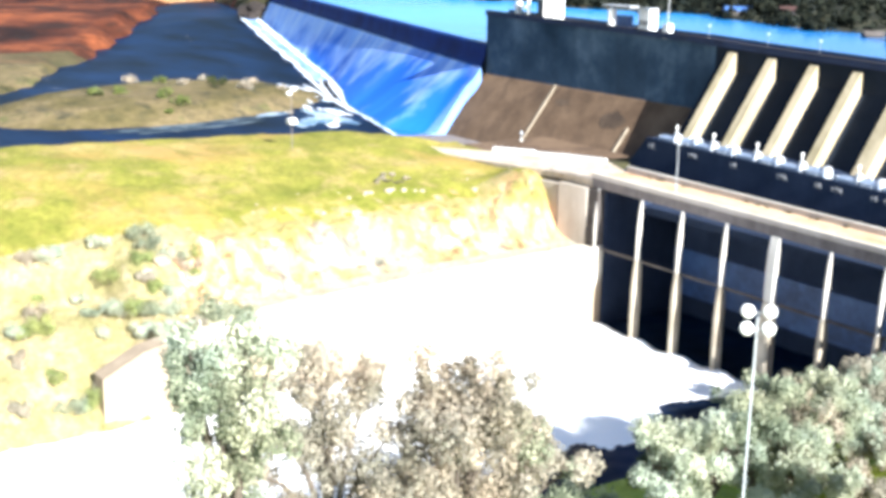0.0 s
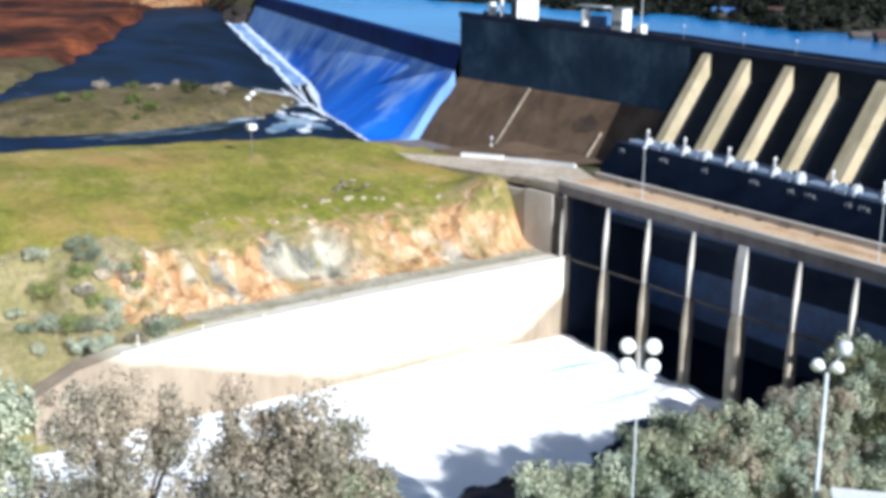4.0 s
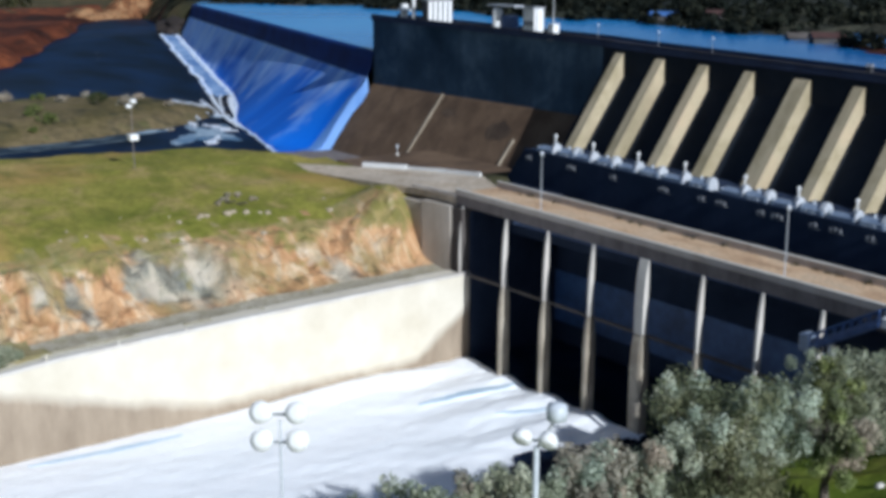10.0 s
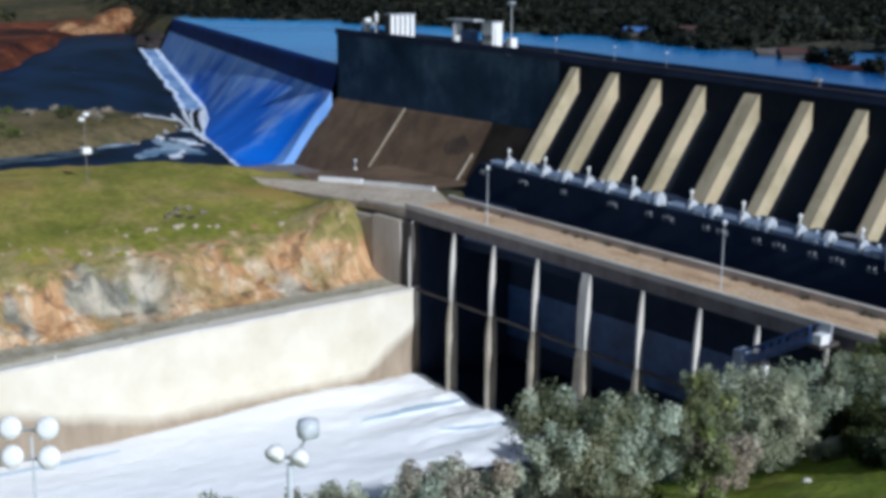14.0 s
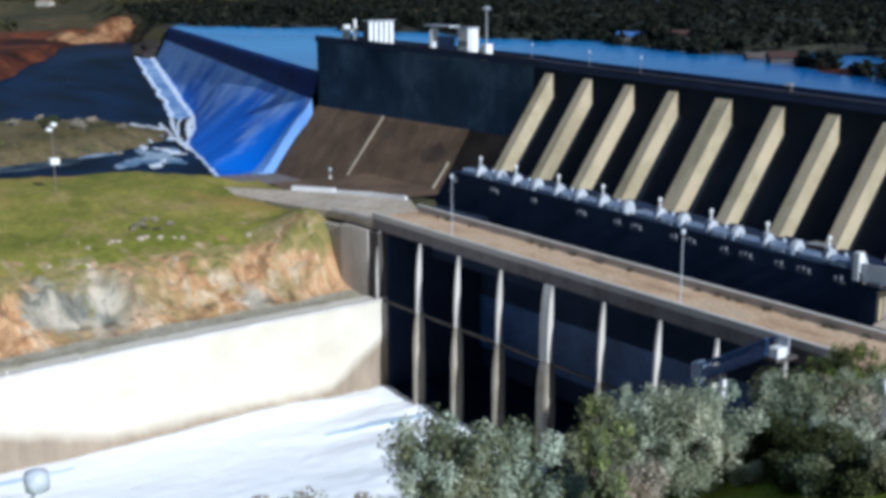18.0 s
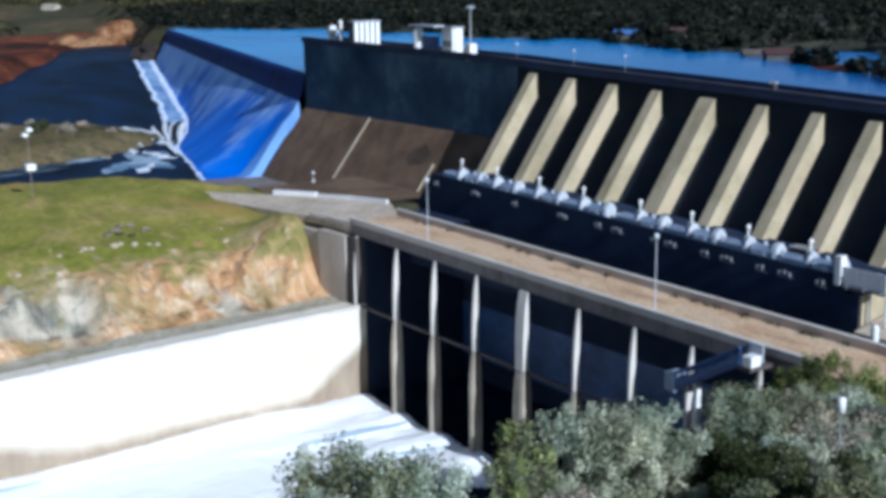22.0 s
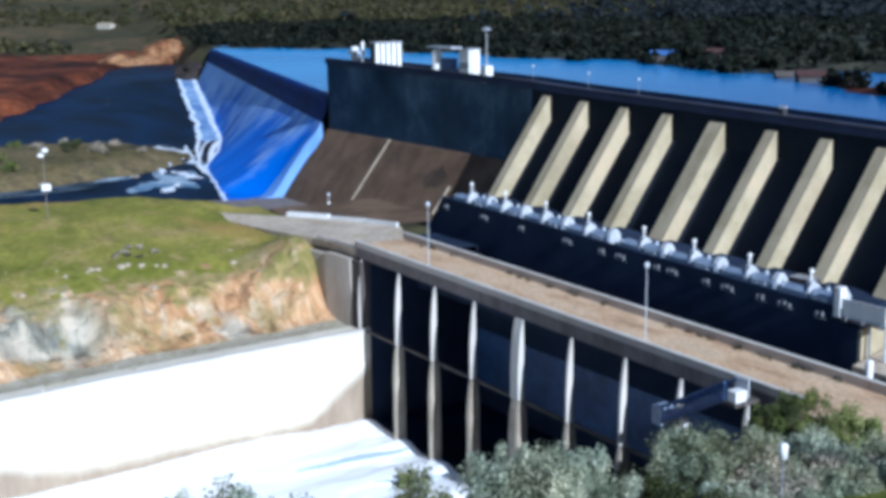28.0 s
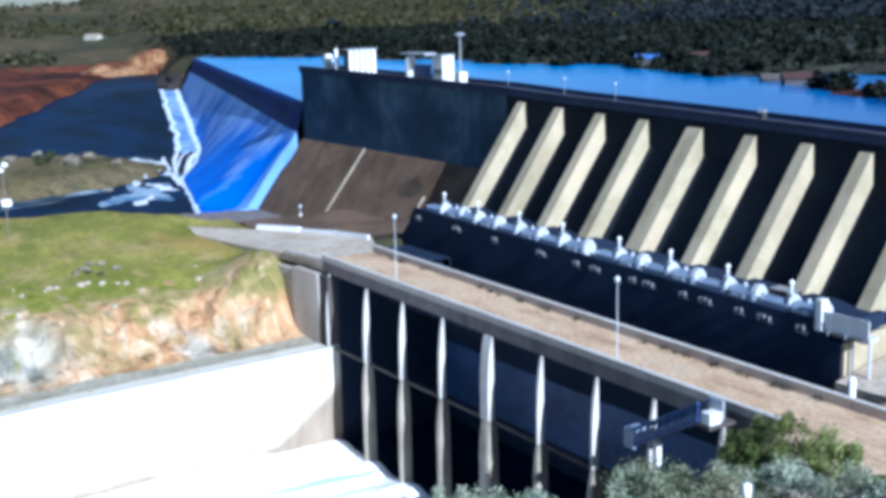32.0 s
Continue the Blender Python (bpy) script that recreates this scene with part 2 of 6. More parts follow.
# layered rock face with upright streaks of ochre, rust, grey and white
m, nt, b = mat_base("rock_face", 0.9)
streak = noise_tex(nt, 0.34, 6, 0.62, (0.6, 1, 0.30), 0.8)
col = ramp(nt, streak, [(0.30, (0.22, 0.115, 0.05)), (0.42, (0.40, 0.215, 0.095)), (0.52, (0.52, 0.32, 0.16)), (0.60, (0.60, 0.45, 0.29)), (0.72, (0.70, 0.60, 0.46))])
olive = ramp(nt, noise_tex(nt, 0.10, 5, 0.6, (1, 1, 0.6)), [(0.48, (0, 0, 0)), (0.60, (0.75,) * 3)])
col = mix(nt, olive, col, (0.235, 0.185, 0.07))
grey = ramp(nt, noise_tex(nt, 0.085, 4, 0.55, (1, 1, 0.5), 0.4), [(0.545, (0, 0, 0)), (0.61, (0.85,) * 3)])
slab = nt.nodes.new("ShaderNodeNewGeometry")          # one broad outcrop of blue-grey rock
away = nt.nodes.new("ShaderNodeVectorMath"); away.operation = 'DISTANCE'
away.inputs[1].default_value = (-4.0, -62.0, -0.3)
nt.links.new(slab.outputs["Position"], away.inputs[0])
lump = nt.nodes.new("ShaderNodeMath"); lump.operation = 'MULTIPLY_ADD'
nt.links.new(noise_tex(nt, 0.3, 4, 0.6), lump.inputs[0])
lump.inputs[1].default_value = 7.0
nt.links.new(away.outputs["Value"], lump.inputs[2])
outcrop = nt.nodes.new("ShaderNodeMapRange")
outcrop.inputs["From Min"].default_value, outcrop.inputs["From Max"].default_value = 12.0, 6.0
nt.links.new(lump.outputs[0], outcrop.inputs["Value"])
grey = mix(nt, 0.8, grey, outcrop.outputs[0], 'LIGHTEN')
greycol = ramp(nt, noise_tex(nt, 0.24, 4, 0.55, (1, 1, 0.35), 0.6), [(0.34, (0.10, 0.105, 0.09)), (0.46, (0.25, 0.25, 0.21)), (0.54, (0.40, 0.37, 0.29)), (0.62, (0.50, 0.45, 0.36))])
col = mix(nt, grey, col, greycol)
crack = ramp(nt, noise_tex(nt, 0.45, 5, 0.6, (1, 1, 0.4), 0.8), [(0.34, (0.50,) * 3), (0.44, (1.0,) * 3)])
col = mix(nt, 1.0, col, crack, 'MULTIPLY')
# grass creeping down from the brow of the slope
geo = nt.nodes.new("ShaderNodeNewGeometry")
sep = nt.nodes.new("ShaderNodeSeparateXYZ")
nt.links.new(geo.outputs["Position"], sep.inputs[0])
brow = nt.nodes.new("ShaderNodeMapRange")
brow.inputs["From Min"].default_value, brow.inputs["From Max"].default_value = 1.0, 5.0
brow.inputs["To Min"].default_value, brow.inputs["To Max"].default_value = -0.06, 0.17
nt.links.new(sep.outputs["Z"], brow.inputs["Value"])
veg = nt.nodes.new("ShaderNodeMath"); veg.operation = 'ADD'
nt.links.new(brow.outputs[0], veg.inputs[0])
nt.links.new(noise_tex(nt, 0.13, 5, 0.7, (1, 1, 0.5)), veg.inputs[1])
tuft = ramp(nt, veg.outputs[0], [(0.52, (0, 0, 0)), (0.64, (0.9,) * 3)])
col = mix(nt, tuft, col, ramp(nt, noise_tex(nt, 0.5, 4, 0.6), [(0.4, (0.17, 0.165, 0.035)), (0.6, (0.27, 0.22, 0.075))]))
nt.links.new(col, b.inputs["Base Color"])
bump(nt, b, noise_tex(nt, 0.5, 5, 0.7, (1, 1, 0.35)), 0.8, 0.8)
M_ROCK = m
M_SCREE = ground_material("scree", [(0.3, (0.27, 0.235, 0.16)), (0.5, (0.40, 0.36, 0.27)), (0.7, (0.52, 0.47, 0.38))], 0.25, (0.22, 0.21, 0.08), 0.6, dist=0.2)

# retaining wall: pale concrete, wet and brown along the waterline, taller downstream
m, nt, b = mat_base("retaining_wall_concrete", 0.8)
geo = nt.nodes.new("ShaderNodeNewGeometry")
sep = nt.nodes.new("ShaderNodeSeparateXYZ")
nt.links.new(geo.outputs["Position"], sep.inputs[0])
line = nt.nodes.new("ShaderNodeMapRange")      # top of the wet band along the wall
line.inputs["From Min"].default_value, line.inputs["From Max"].default_value = -66.0, -104.0
line.inputs["To Min"].default_value, line.inputs["To Max"].default_value = -14.8, -5.0
nt.links.new(sep.outputs["Y"], line.inputs["Value"])
near = nt.nodes.new("ShaderNodeMapRange")      # splash stain beside the bridge
near.inputs["From Min"].default_value, near.inputs["From Max"].default_value = -31.0, -20.5
near.inputs["To Min"].default_value, near.inputs["To Max"].default_value = 0.0, 7.5
nt.links.new(sep.outputs["Y"], near.inputs["Value"])
wob = nt.nodes.new("ShaderNodeMath")
wob.operation = 'MULTIPLY_ADD'
nt.links.new(noise_tex(nt, 0.12, 5, 0.6), wob.inputs[0])
wob.inputs[1].default_value = 3.0
wob.inputs[2].default_value = -1.5
s1 = nt.nodes.new("ShaderNodeMath"); s1.operation = 'ADD'
s2 = nt.nodes.new("ShaderNodeMath"); s2.operation = 'ADD'
s3 = nt.nodes.new("ShaderNodeMath"); s3.operation = 'SUBTRACT'
nt.links.new(line.outputs[0], s1.inputs[0]); nt.links.new(near.outputs[0], s1.inputs[1])
nt.links.new(s1.outputs[0], s2.inputs[0]); nt.links.new(wob.outputs[0], s2.inputs[1])
nt.links.new(s2.outputs[0], s3.inputs[0]); nt.links.new(sep.outputs["Z"], s3.inputs[1])
wet = nt.nodes.new("ShaderNodeMapRange")
wet.inputs["From Min"].default_value, wet.inputs["From Max"].default_value = -1.0, 1.1
nt.links.new(s3.outputs[0], wet.inputs["Value"])
dry = ramp(nt, noise_tex(nt, 0.15, 5, 0.6), [(0.3, (0.58, 0.52, 0.40)), (0.7, (0.70, 0.65, 0.54))])
wetc = ramp(nt, noise_tex(nt, 0.4, 5, 0.7, (1, 1, 0.3)), [(0.3, (0.235, 0.182, 0.126)), (0.7, (0.36, 0.288, 0.206))])
nt.links.new(mix(nt, wet.outputs[0], dry, wetc), b.inputs["Base Color"])
bump(nt, b, noise_tex(nt, 2.0, 5, 0.7), 0.3, 0.05)
M_RETAIN = m


def water(name, deep, pale, scale, stretch, rough, bump_d, pale_at=0.6, foam=None, gloss=0.5):
    m, nt, b = mat_base(name, rough)
    b.inputs["Specular IOR Level"].default_value = gloss
    n = noise_tex(nt, scale, 5, 0.6, stretch)
    col = ramp(nt, n, [(0.35, deep), (pale_at, pale)])
    if foam:
        col = mix(nt, ramp(nt, noise_tex(nt, foam[0], 6, 0.75, foam[2], 1.0), [(foam[1], (0, 0, 0)), (foam[1] + 0.14, (0.9,) * 3)]), col, (0.8, 0.83, 0.86))
    nt.links.new(col, b.inputs["Base Color"])
    bump(nt, b, noise_tex(nt, scale * 8, 4, 0.6, stretch), 0.35, bump_d)
    return m


M_LAKE = water("lake_water", (0.028, 0.26, 0.64), (0.05, 0.33, 0.74), 0.01, (1, 1, 1), 0.22, 0.25)
nt = M_LAKE.node_tree           # darker blue painted in towards the right for a duller reflection
geo = nt.nodes.new("ShaderNodeNewGeometry")
sep = nt.nodes.new("ShaderNodeSeparateXYZ")
nt.links.new(geo.outputs["Position"], sep.inputs[0])
dimming = nt.nodes.new("ShaderNodeMapRange")
dimming.inputs["From Min"].default_value, dimming.inputs["From Max"].default_value = -190.0, 40.0
nt.links.new(sep.outputs["X"], dimming.inputs["Value"])
old = nt.nodes["Principled BSDF"].inputs["Base Color"].links[0].from_socket
nt.links.new(mix(nt, dimming.outputs[0], old, (0.012, 0.105, 0.36)), nt.nodes["Principled BSDF"].inputs["Base Color"])
M_RIVER = water("dark_river_water", (0.002, 0.004, 0.008), (0.006, 0.020, 0.060), 0.02, (1, 2.5, 1), 0.5, 0.3, 0.66, (0.03, 0.66, (0.4, 1.8, 1)), 0.05)
# falling water: deep blue, clouded with pale foam below the lip and along the far reach
m, nt, b = mat_base("falling_water", 0.55)
b.inputs["Specular IOR Level"].default_value = 0.12
geo = nt.nodes.new("ShaderNodeNewGeometry")
sep = nt.nodes.new("ShaderNodeSeparateXYZ")
nt.links.new(geo.outputs["Position"], sep.inputs[0])
high = nt.nodes.new("ShaderNodeMapRange")
high.inputs["From Min"].default_value, high.inputs["From Max"].default_value = 4.0, 19.0
high.inputs["To Min"].default_value, high.inputs["To Max"].default_value = -0.12, 0.19
nt.links.new(sep.outputs["Z"], high.inputs["Value"])
far = nt.nodes.new("ShaderNodeMapRange")
far.inputs["From Min"].default_value, far.inputs["From Max"].default_value = -150.0, -360.0
far.inputs["To Min"].default_value, far.inputs["To Max"].default_value = 0.0, 0.24
nt.links.new(sep.outputs["X"], far.inputs["Value"])
a1 = nt.nodes.new("ShaderNodeMath"); a1.operation = 'ADD'
a2 = nt.nodes.new("ShaderNodeMath"); a2.operation = 'ADD'
nt.links.new(high.outputs[0], a1.inputs[0]); nt.links.new(far.outputs[0], a1.inputs[1])
nt.links.new(a1.outputs[0], a2.inputs[0])
nt.links.new(noise_tex(nt, 0.075, 6, 0.60, (1.0, 0.8, 0.8), 0.1), a2.inputs[1])
deep = ramp(nt, noise_tex(nt, 0.10, 4, 0.55, (1.0, 0.12, 0.12)), [(0.35, (0.015, 0.120, 0.60)), (0.55, (0.024, 0.160, 0.70)), (0.72, (0.045, 0.215, 0.78))])
pale = ramp(nt, noise_tex(nt, 0.22, 5, 0.6, (1.0, 0.18, 0.18)), [(0.35, (0.25, 0.47, 0.92)), (0.65, (0.58, 0.72, 0.96))])
nt.links.new(mix(nt, ramp(nt, a2.outputs[0], [(0.48, (0, 0, 0)), (0.76, (0.95,) * 3)]), deep, pale), b.inputs["Base Color"])
bump(nt, b, noise_tex(nt, 0.5, 4, 0.6, (1.0, 0.15, 0.15)), 0.1, 0.1)
M_CHUTE = m
M_FOAM = mottled("white_foam", [(0.3, (0.70, 0.76, 0.84)), (0.7, (0.88, 0.90, 0.92))], 0.25, rough=0.9, fine=6, speck=0.15, bumpiness=0.8, bump_dist=0.5)
m, nt, b = mat_base("tailrace_foam", 0.7)
f1 = noise_tex(nt, 0.10, 6, 0.7, (1.0, 0.22, 1), 0.8)
nt.links.new(ramp(nt, f1, [(0.22, (0.45, 0.60, 0.76)), (0.30, (0.92, 0.94, 0.95)), (0.6, (0.97, 0.97, 0.97))]), b.inputs["Base Color"])
bump(nt, b, noise_tex(nt, 0.6, 6, 0.75, (1, 0.5, 1)), 0.35, 0.4)
M_TAIL = m


def leaf_material(name, dark, mid, pale):
    m, nt, b = mat_base(name, 0.7)
    geo = nt.nodes.new("ShaderNodeNewGeometry")
    r = ramp(nt, geo.outputs["Random Per Island"], [(0.0, dark), (0.5, mid), (1.0, pale)])
    big = ramp(nt, noise_tex(nt, 0.45, 3, 0.6), [(0.35, (0.62, 0.66, 0.60)), (0.65, (1.2, 1.18, 1.12))])
    col = mix(nt, 1.0, r, big, 'MULTIPLY')
    hue = ramp(nt, noise_tex(nt, 0.22, 4, 0.6), [(0.40, (0.95, 1.0, 0.98)), (0.5, (1.03, 1.02, 0.94)), (0.62, (1.08, 1.02, 0.93))])
    col = mix(nt, 1.0, col, hue, 'MULTIPLY')
    d, t, s = (nt.nodes.new(n) for n in ("ShaderNodeBsdfDiffuse", "ShaderNodeBsdfTranslucent", "ShaderNodeMixShader"))
    s.inputs[0].default_value = 0.38
    nt.links.new(col, d.inputs[0])
    nt.links.new(col, t.inputs[0])
    nt.links.new(d.outputs[0], s.inputs[1])
    nt.links.new(t.outputs[0], s.inputs[2])
    nt.links.new(s.outputs[0], nt.nodes["Material Output"].inputs[0])
    return m


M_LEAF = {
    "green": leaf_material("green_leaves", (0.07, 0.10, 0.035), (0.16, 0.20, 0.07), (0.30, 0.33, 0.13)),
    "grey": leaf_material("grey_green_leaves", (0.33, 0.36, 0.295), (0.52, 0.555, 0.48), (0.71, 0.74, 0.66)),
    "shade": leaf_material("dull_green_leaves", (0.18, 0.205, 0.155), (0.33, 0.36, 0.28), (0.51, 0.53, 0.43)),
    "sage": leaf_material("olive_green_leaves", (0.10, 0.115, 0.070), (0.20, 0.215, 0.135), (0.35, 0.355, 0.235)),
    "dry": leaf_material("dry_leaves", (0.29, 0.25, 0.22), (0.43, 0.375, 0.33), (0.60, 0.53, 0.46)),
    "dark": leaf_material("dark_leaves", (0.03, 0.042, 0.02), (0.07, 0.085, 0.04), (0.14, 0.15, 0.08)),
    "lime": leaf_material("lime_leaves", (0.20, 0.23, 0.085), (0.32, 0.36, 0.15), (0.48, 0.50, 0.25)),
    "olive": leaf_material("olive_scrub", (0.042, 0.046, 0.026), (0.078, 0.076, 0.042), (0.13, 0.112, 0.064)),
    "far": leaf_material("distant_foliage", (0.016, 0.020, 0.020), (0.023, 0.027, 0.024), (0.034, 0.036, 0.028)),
    # the blue in these leaves is painted distance haze
    "ridge": leaf_material("haze_blue_foliage", (0.026, 0.033, 0.044), (0.030, 0.037, 0.047), (0.036, 0.042, 0.050)),
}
M_DARKROCK = mottled("dark_rock", [(0.3, (0.012, 0.009, 0.008)), (0.7, (0.035, 0.024, 0.018))], 0.2)
M_PALEROCK = mottled("pale_boulder", [(0.3, (0.32, 0.25, 0.16)), (0.7, (0.52, 0.44, 0.32))], 0.8, speck=0.4)
M_BARK = mottled("bark", [(0.3, (0.09, 0.07, 0.05)), (0.7, (0.17, 0.14, 0.11))], 1.5, stretch=(1, 1, 0.2))


# ---- mesh helpers ----
def box(bm, x0, x1, y0, y1, z0, z1, bevel=0.0):
    vs = [bm.verts.new(c) for c in ((x0, y0, z0), (x1, y0, z0), (x1, y1, z0), (x0, y1, z0), (x0, y0, z1), (x1, y0, z1), (x1, y1, z1), (x0, y1, z1))]
    fs = [bm.faces.new([vs[i] for i in q]) for q in ((3, 2, 1, 0), (4, 5, 6, 7), (0, 1, 5, 4), (1, 2, 6, 5), (2, 3, 7, 6), (3, 0, 4, 7))]
    if bevel:
        es = list({e for f in fs for e in f.edges})
        bmesh.ops.bevel(bm, geom=es, offset=bevel, segments=2, affect='EDGES', profile=0.6)


def prism(bm, outline, axis, a, b):
    """Extrudes an outline of two-number points from a to b: axis x takes (y, z) points, axis z (x, y) points, axis y (x, z) points."""
    def at(p, h):
        return {"x": (h, p[0], p[1]), "y": (p[0], h, p[1]), "z": (p[0], p[1], h)}[axis]
    lo = [bm.verts.new(at(p, a)) for p in outline]
    hi = [bm.verts.new(at(p, b)) for p in outline]
    n = len(outline)
    fs = [bm.faces.new(lo), bm.faces.new(hi[::-1])]
    fs += [bm.faces.new((lo[i], hi[i], hi[(i + 1) % n], lo[(i + 1) % n])) for i in range(n)]
    bmesh.ops.recalc_face_normals(bm, faces=fs)


def rod(bm, p, q, r0, r1=None, seg=8, caps=True):
    p, q = Vector(p), Vector(q)
    r1 = r0 if r1 is None else r1
    d = (q - p).normalized()
    u = d.orthogonal().normalized()
    v = d.cross(u)
    rings = []
    for c, r in ((p, r0), (q, r1)):
        rings.append([bm.verts.new(c + (u * math.cos(2 * math.pi * i / seg) + v * math.sin(2 * math.pi * i / seg)) * r) for i in range(seg)])
    for i in range(seg):
        bm.faces.new((rings[0][i], rings[0][(i + 1) % seg], rings[1][(i + 1) % seg], rings[1][i]))
    if caps:
        bm.faces.new(rings[0][::-1])
        bm.faces.new(rings[1])


def lathe(bm, profile, base=(0, 0, 0), seg=12):
    """Turns (radius, height) points round the upright line through base."""
    bx, by, bz = base
    rings = [[bm.verts.new((bx + r * math.cos(2 * math.pi * i / seg), by + r * math.sin(2 * math.pi * i / seg), bz + h)) for i in range(seg)] for r, h in profile]
    for a, b2 in zip(rings, rings[1:]):
        for i in range(seg):
            bm.faces.new((a[i], a[(i + 1) % seg], b2[(i + 1) % seg], b2[i]))
    bm.faces.new(rings[0][::-1])
    bm.faces.new(rings[-1])


def mesh_of(name, bm, material, smooth=False):
    me = bpy.data.meshes.new(name)
    bm.to_mesh(me)
    bm.free()
    for mt in (material if isinstance(material, (list, tuple)) else [material]):
        me.materials.append(mt)
    if smooth:
        me.polygons.foreach_set("use_smooth", [True] * len(me.polygons))
    return me


def part(name, bm, material, parent=None, label="", smooth=False):
    ob = new(name, mesh_of(name, bm, material, smooth))
    if parent is not None:
        ob.parent = parent
    if label:
        ob["label"] = label
    return ob


def thing(name, label, category, at=(0, 0, 0), turn=0.0, group="", kind=""):
    ob = new(name)
    ob.matrix_world = pose(*at, 0, 0, turn)
    ob.empty_display_size = 0.3
    return tagged(ob, label, category, group, kind)


def BM():
    return bmesh.new()


# ---- ground: one sheet from the tailrace to the far hills ----
WEIR_A, WEIR_DIR = np.array([-80.0, 18.8]), np.array([-0.9575, 0.2885])
WEIR_N = np.array([0.2885, 0.9575])
WEIR_LEN = 302.0
LAKE_Z, BASIN_Z, TAIL_Z = 24.7, 3.0, -16.6


def smooth(a, b, v):
    t = np.clip((v - a) / (b - a), 0, 1)
    return t * t * (3 - 2 * t)


def waves(x, y, size, seed):
    """Soft uneven relief, about -1 to 1."""
    rng = np.random.RandomState(seed)
    out = np.zeros_like(x)
    for k in range(7):
        a, ph, f = rng.uniform(0, 6.28), rng.uniform(0, 6.28), (1.7 ** (k / 1.5)) / size
        out += np.sin((x * np.cos(a) + y * np.sin(a)) * f * 6.28 + ph + 1.5 * np.sin((x * np.sin(a) - y * np.cos(a)) * f * 2.9)) / (1.35 ** k)
    return out / 2.6


def weir_s(x, y):
    return (x - WEIR_A[0]) * WEIR_N[0] + (y - WEIR_A[1]) * WEIR_N[1]


def weir_along(x, y):
    return (x - WEIR_A[0]) * WEIR_DIR[0] + (y - WEIR_A[1]) * WEIR_DIR[1]


def bed_lift(along):
    """The river bed climbs towards the far end of the weir."""
    return np.interp(along, [0, 118, 195, 270, 305], [0, 0, 2.9, 6.6, 8.2])


def shore_y(x):
    return np.interp(x, [-600, -366, -320, -190, -120, -57, -30, -6, 15, 60, 120], [118, 118, 140, 146, 146, 126, 116, 105, 90, 60, 34])


def land_height(x, y):
    dist = np.hypot(x - 160, y + 100)
    # low country and far hills
    z = 3.5 + 9 * smooth(330, 640, dist) + 5 * smooth(650, 1200, dist) + waves(x, y, 420, 3) * 6 * smooth(350, 900, dist)
    hills = smooth(1100, 3200, dist) * (150 + 60 * waves(x, y, 1500, 5)) + smooth(700, 1500, dist) * 5 * (1 + waves(x, y, 500, 6))
    z = z + hills
    # river bed beyond the mound
    back = (x + 303) * 0.52 + (y - 3) * 0.85 + 5 * waves(x, y, 55, 44)      # below zero: past the far bank
    z = np.where((x < -112) & (weir_s(x, y) < -10), np.minimum(z, 0.5 + smooth(-2, -60, back) * 60), z)
    mound = np.sqrt(((x + 169 + 0.15 * y) / 40) ** 2 + ((y + 34) / 60) ** 2)
    z = np.where(mound < 1.25, np.maximum(z, 0.5 + 6.8 * smooth(1.2, 0.45, mound) + 0.5 * waves(x, y, 22, 9)), z)
    basin = (x < -40) & (x > -128) & (weir_s(x, y) < 0)
    z = np.where(basin & (mound >= 1.2), 0.6, z)
    # land round the reservoir
    up = y - shore_y(x)
    lake = np.where(x < -80, weir_s(x, y), y - 20.0) > 0
    z = np.where(lake, np.where(up > 0, 24.0 + np.minimum(up * 0.06, 6) + waves(x, y, 90, 4) * 1.2 + hills + 8 * smooth(300, 900, up), 24.0 - np.minimum(-up * 0.3, 14)), z)
    z = np.where(lake & (x > -64) & (x < 90) & (up > 13 + 3 * waves(x, y, 30, 41)) & (up < 46), np.minimum(z, 23.2), z)
    end = (x - WEIR_A[0]) * WEIR_DIR[0] + (y - WEIR_A[1]) * WEIR_DIR[1]
    z = np.where((end > WEIR_LEN) & (end < WEIR_LEN + 15) & (weir_s(x, y) > -26), np.maximum(z, 25 * smooth(-26, -4, weir_s(x, y))), z)
    # grassy hill with the rock face above the retaining wall
    wob = waves(x * 0.25, y, 17, 11) * 1.6 + waves(x, y, 6, 12) * 0.6
    xx = x + wob * smooth(4, -2, x) * smooth(-19, -25, y)
    edge = np.interp(y, [-150, -50, -31, -25, -17], [-88, -67, -62, -52, -44])
    hill = np.interp(xx, [-50, -30, -16, -11, -8.0, -5.0, -1.8, 1.2, 2.6, 8.9], [9.3, 7.8, 6.1, 4.7, 3.6, 1.3, -1.2, -2.3, -2.6, -2.7])
    hill = hill + 4.6 * smooth(0.0, -7.0, xx) * smooth(-20, -9, xx) * smooth(-33, -24, y)
    hill = hill - np.interp(y, [-90, -75, -60, -43, -21], [1.4, 1.1, 0.75, 0.45, 0.05]) * smooth(-9, 3, xx)
    hill = np.where(x < -30, 7.8 + 1.5 * smooth(-30, -50, x), hill)
    hill = hill + waves(x, y, 14, 13) * 0.25
    hill = hill - 6.0 * smooth(-88, -125, y) * smooth(-40, 8, x)
    hill = 0.6 + (hill - 0.6) * smooth(0, 14, x - (edge - 14)) + 0.0
    on_hill = (x < 7.0) & (x > -110) & (y < -12)
    z = np.where(on_hill & (x > edge - 14), hill, z)
    # road bench, power station ground
    bench = smooth(-50, -44, x) * smooth(-25.5, -22.5, y) * smooth(-8.5, -14.5, x)
    z = np.where((x < -8.0) & (x > -60) & (y > -27) & (y < 6), z * (1 - bench) + np.where(y > -14, 6.6, 8.95 - 1.3 * smooth(-3, -32, x)) * bench, z)
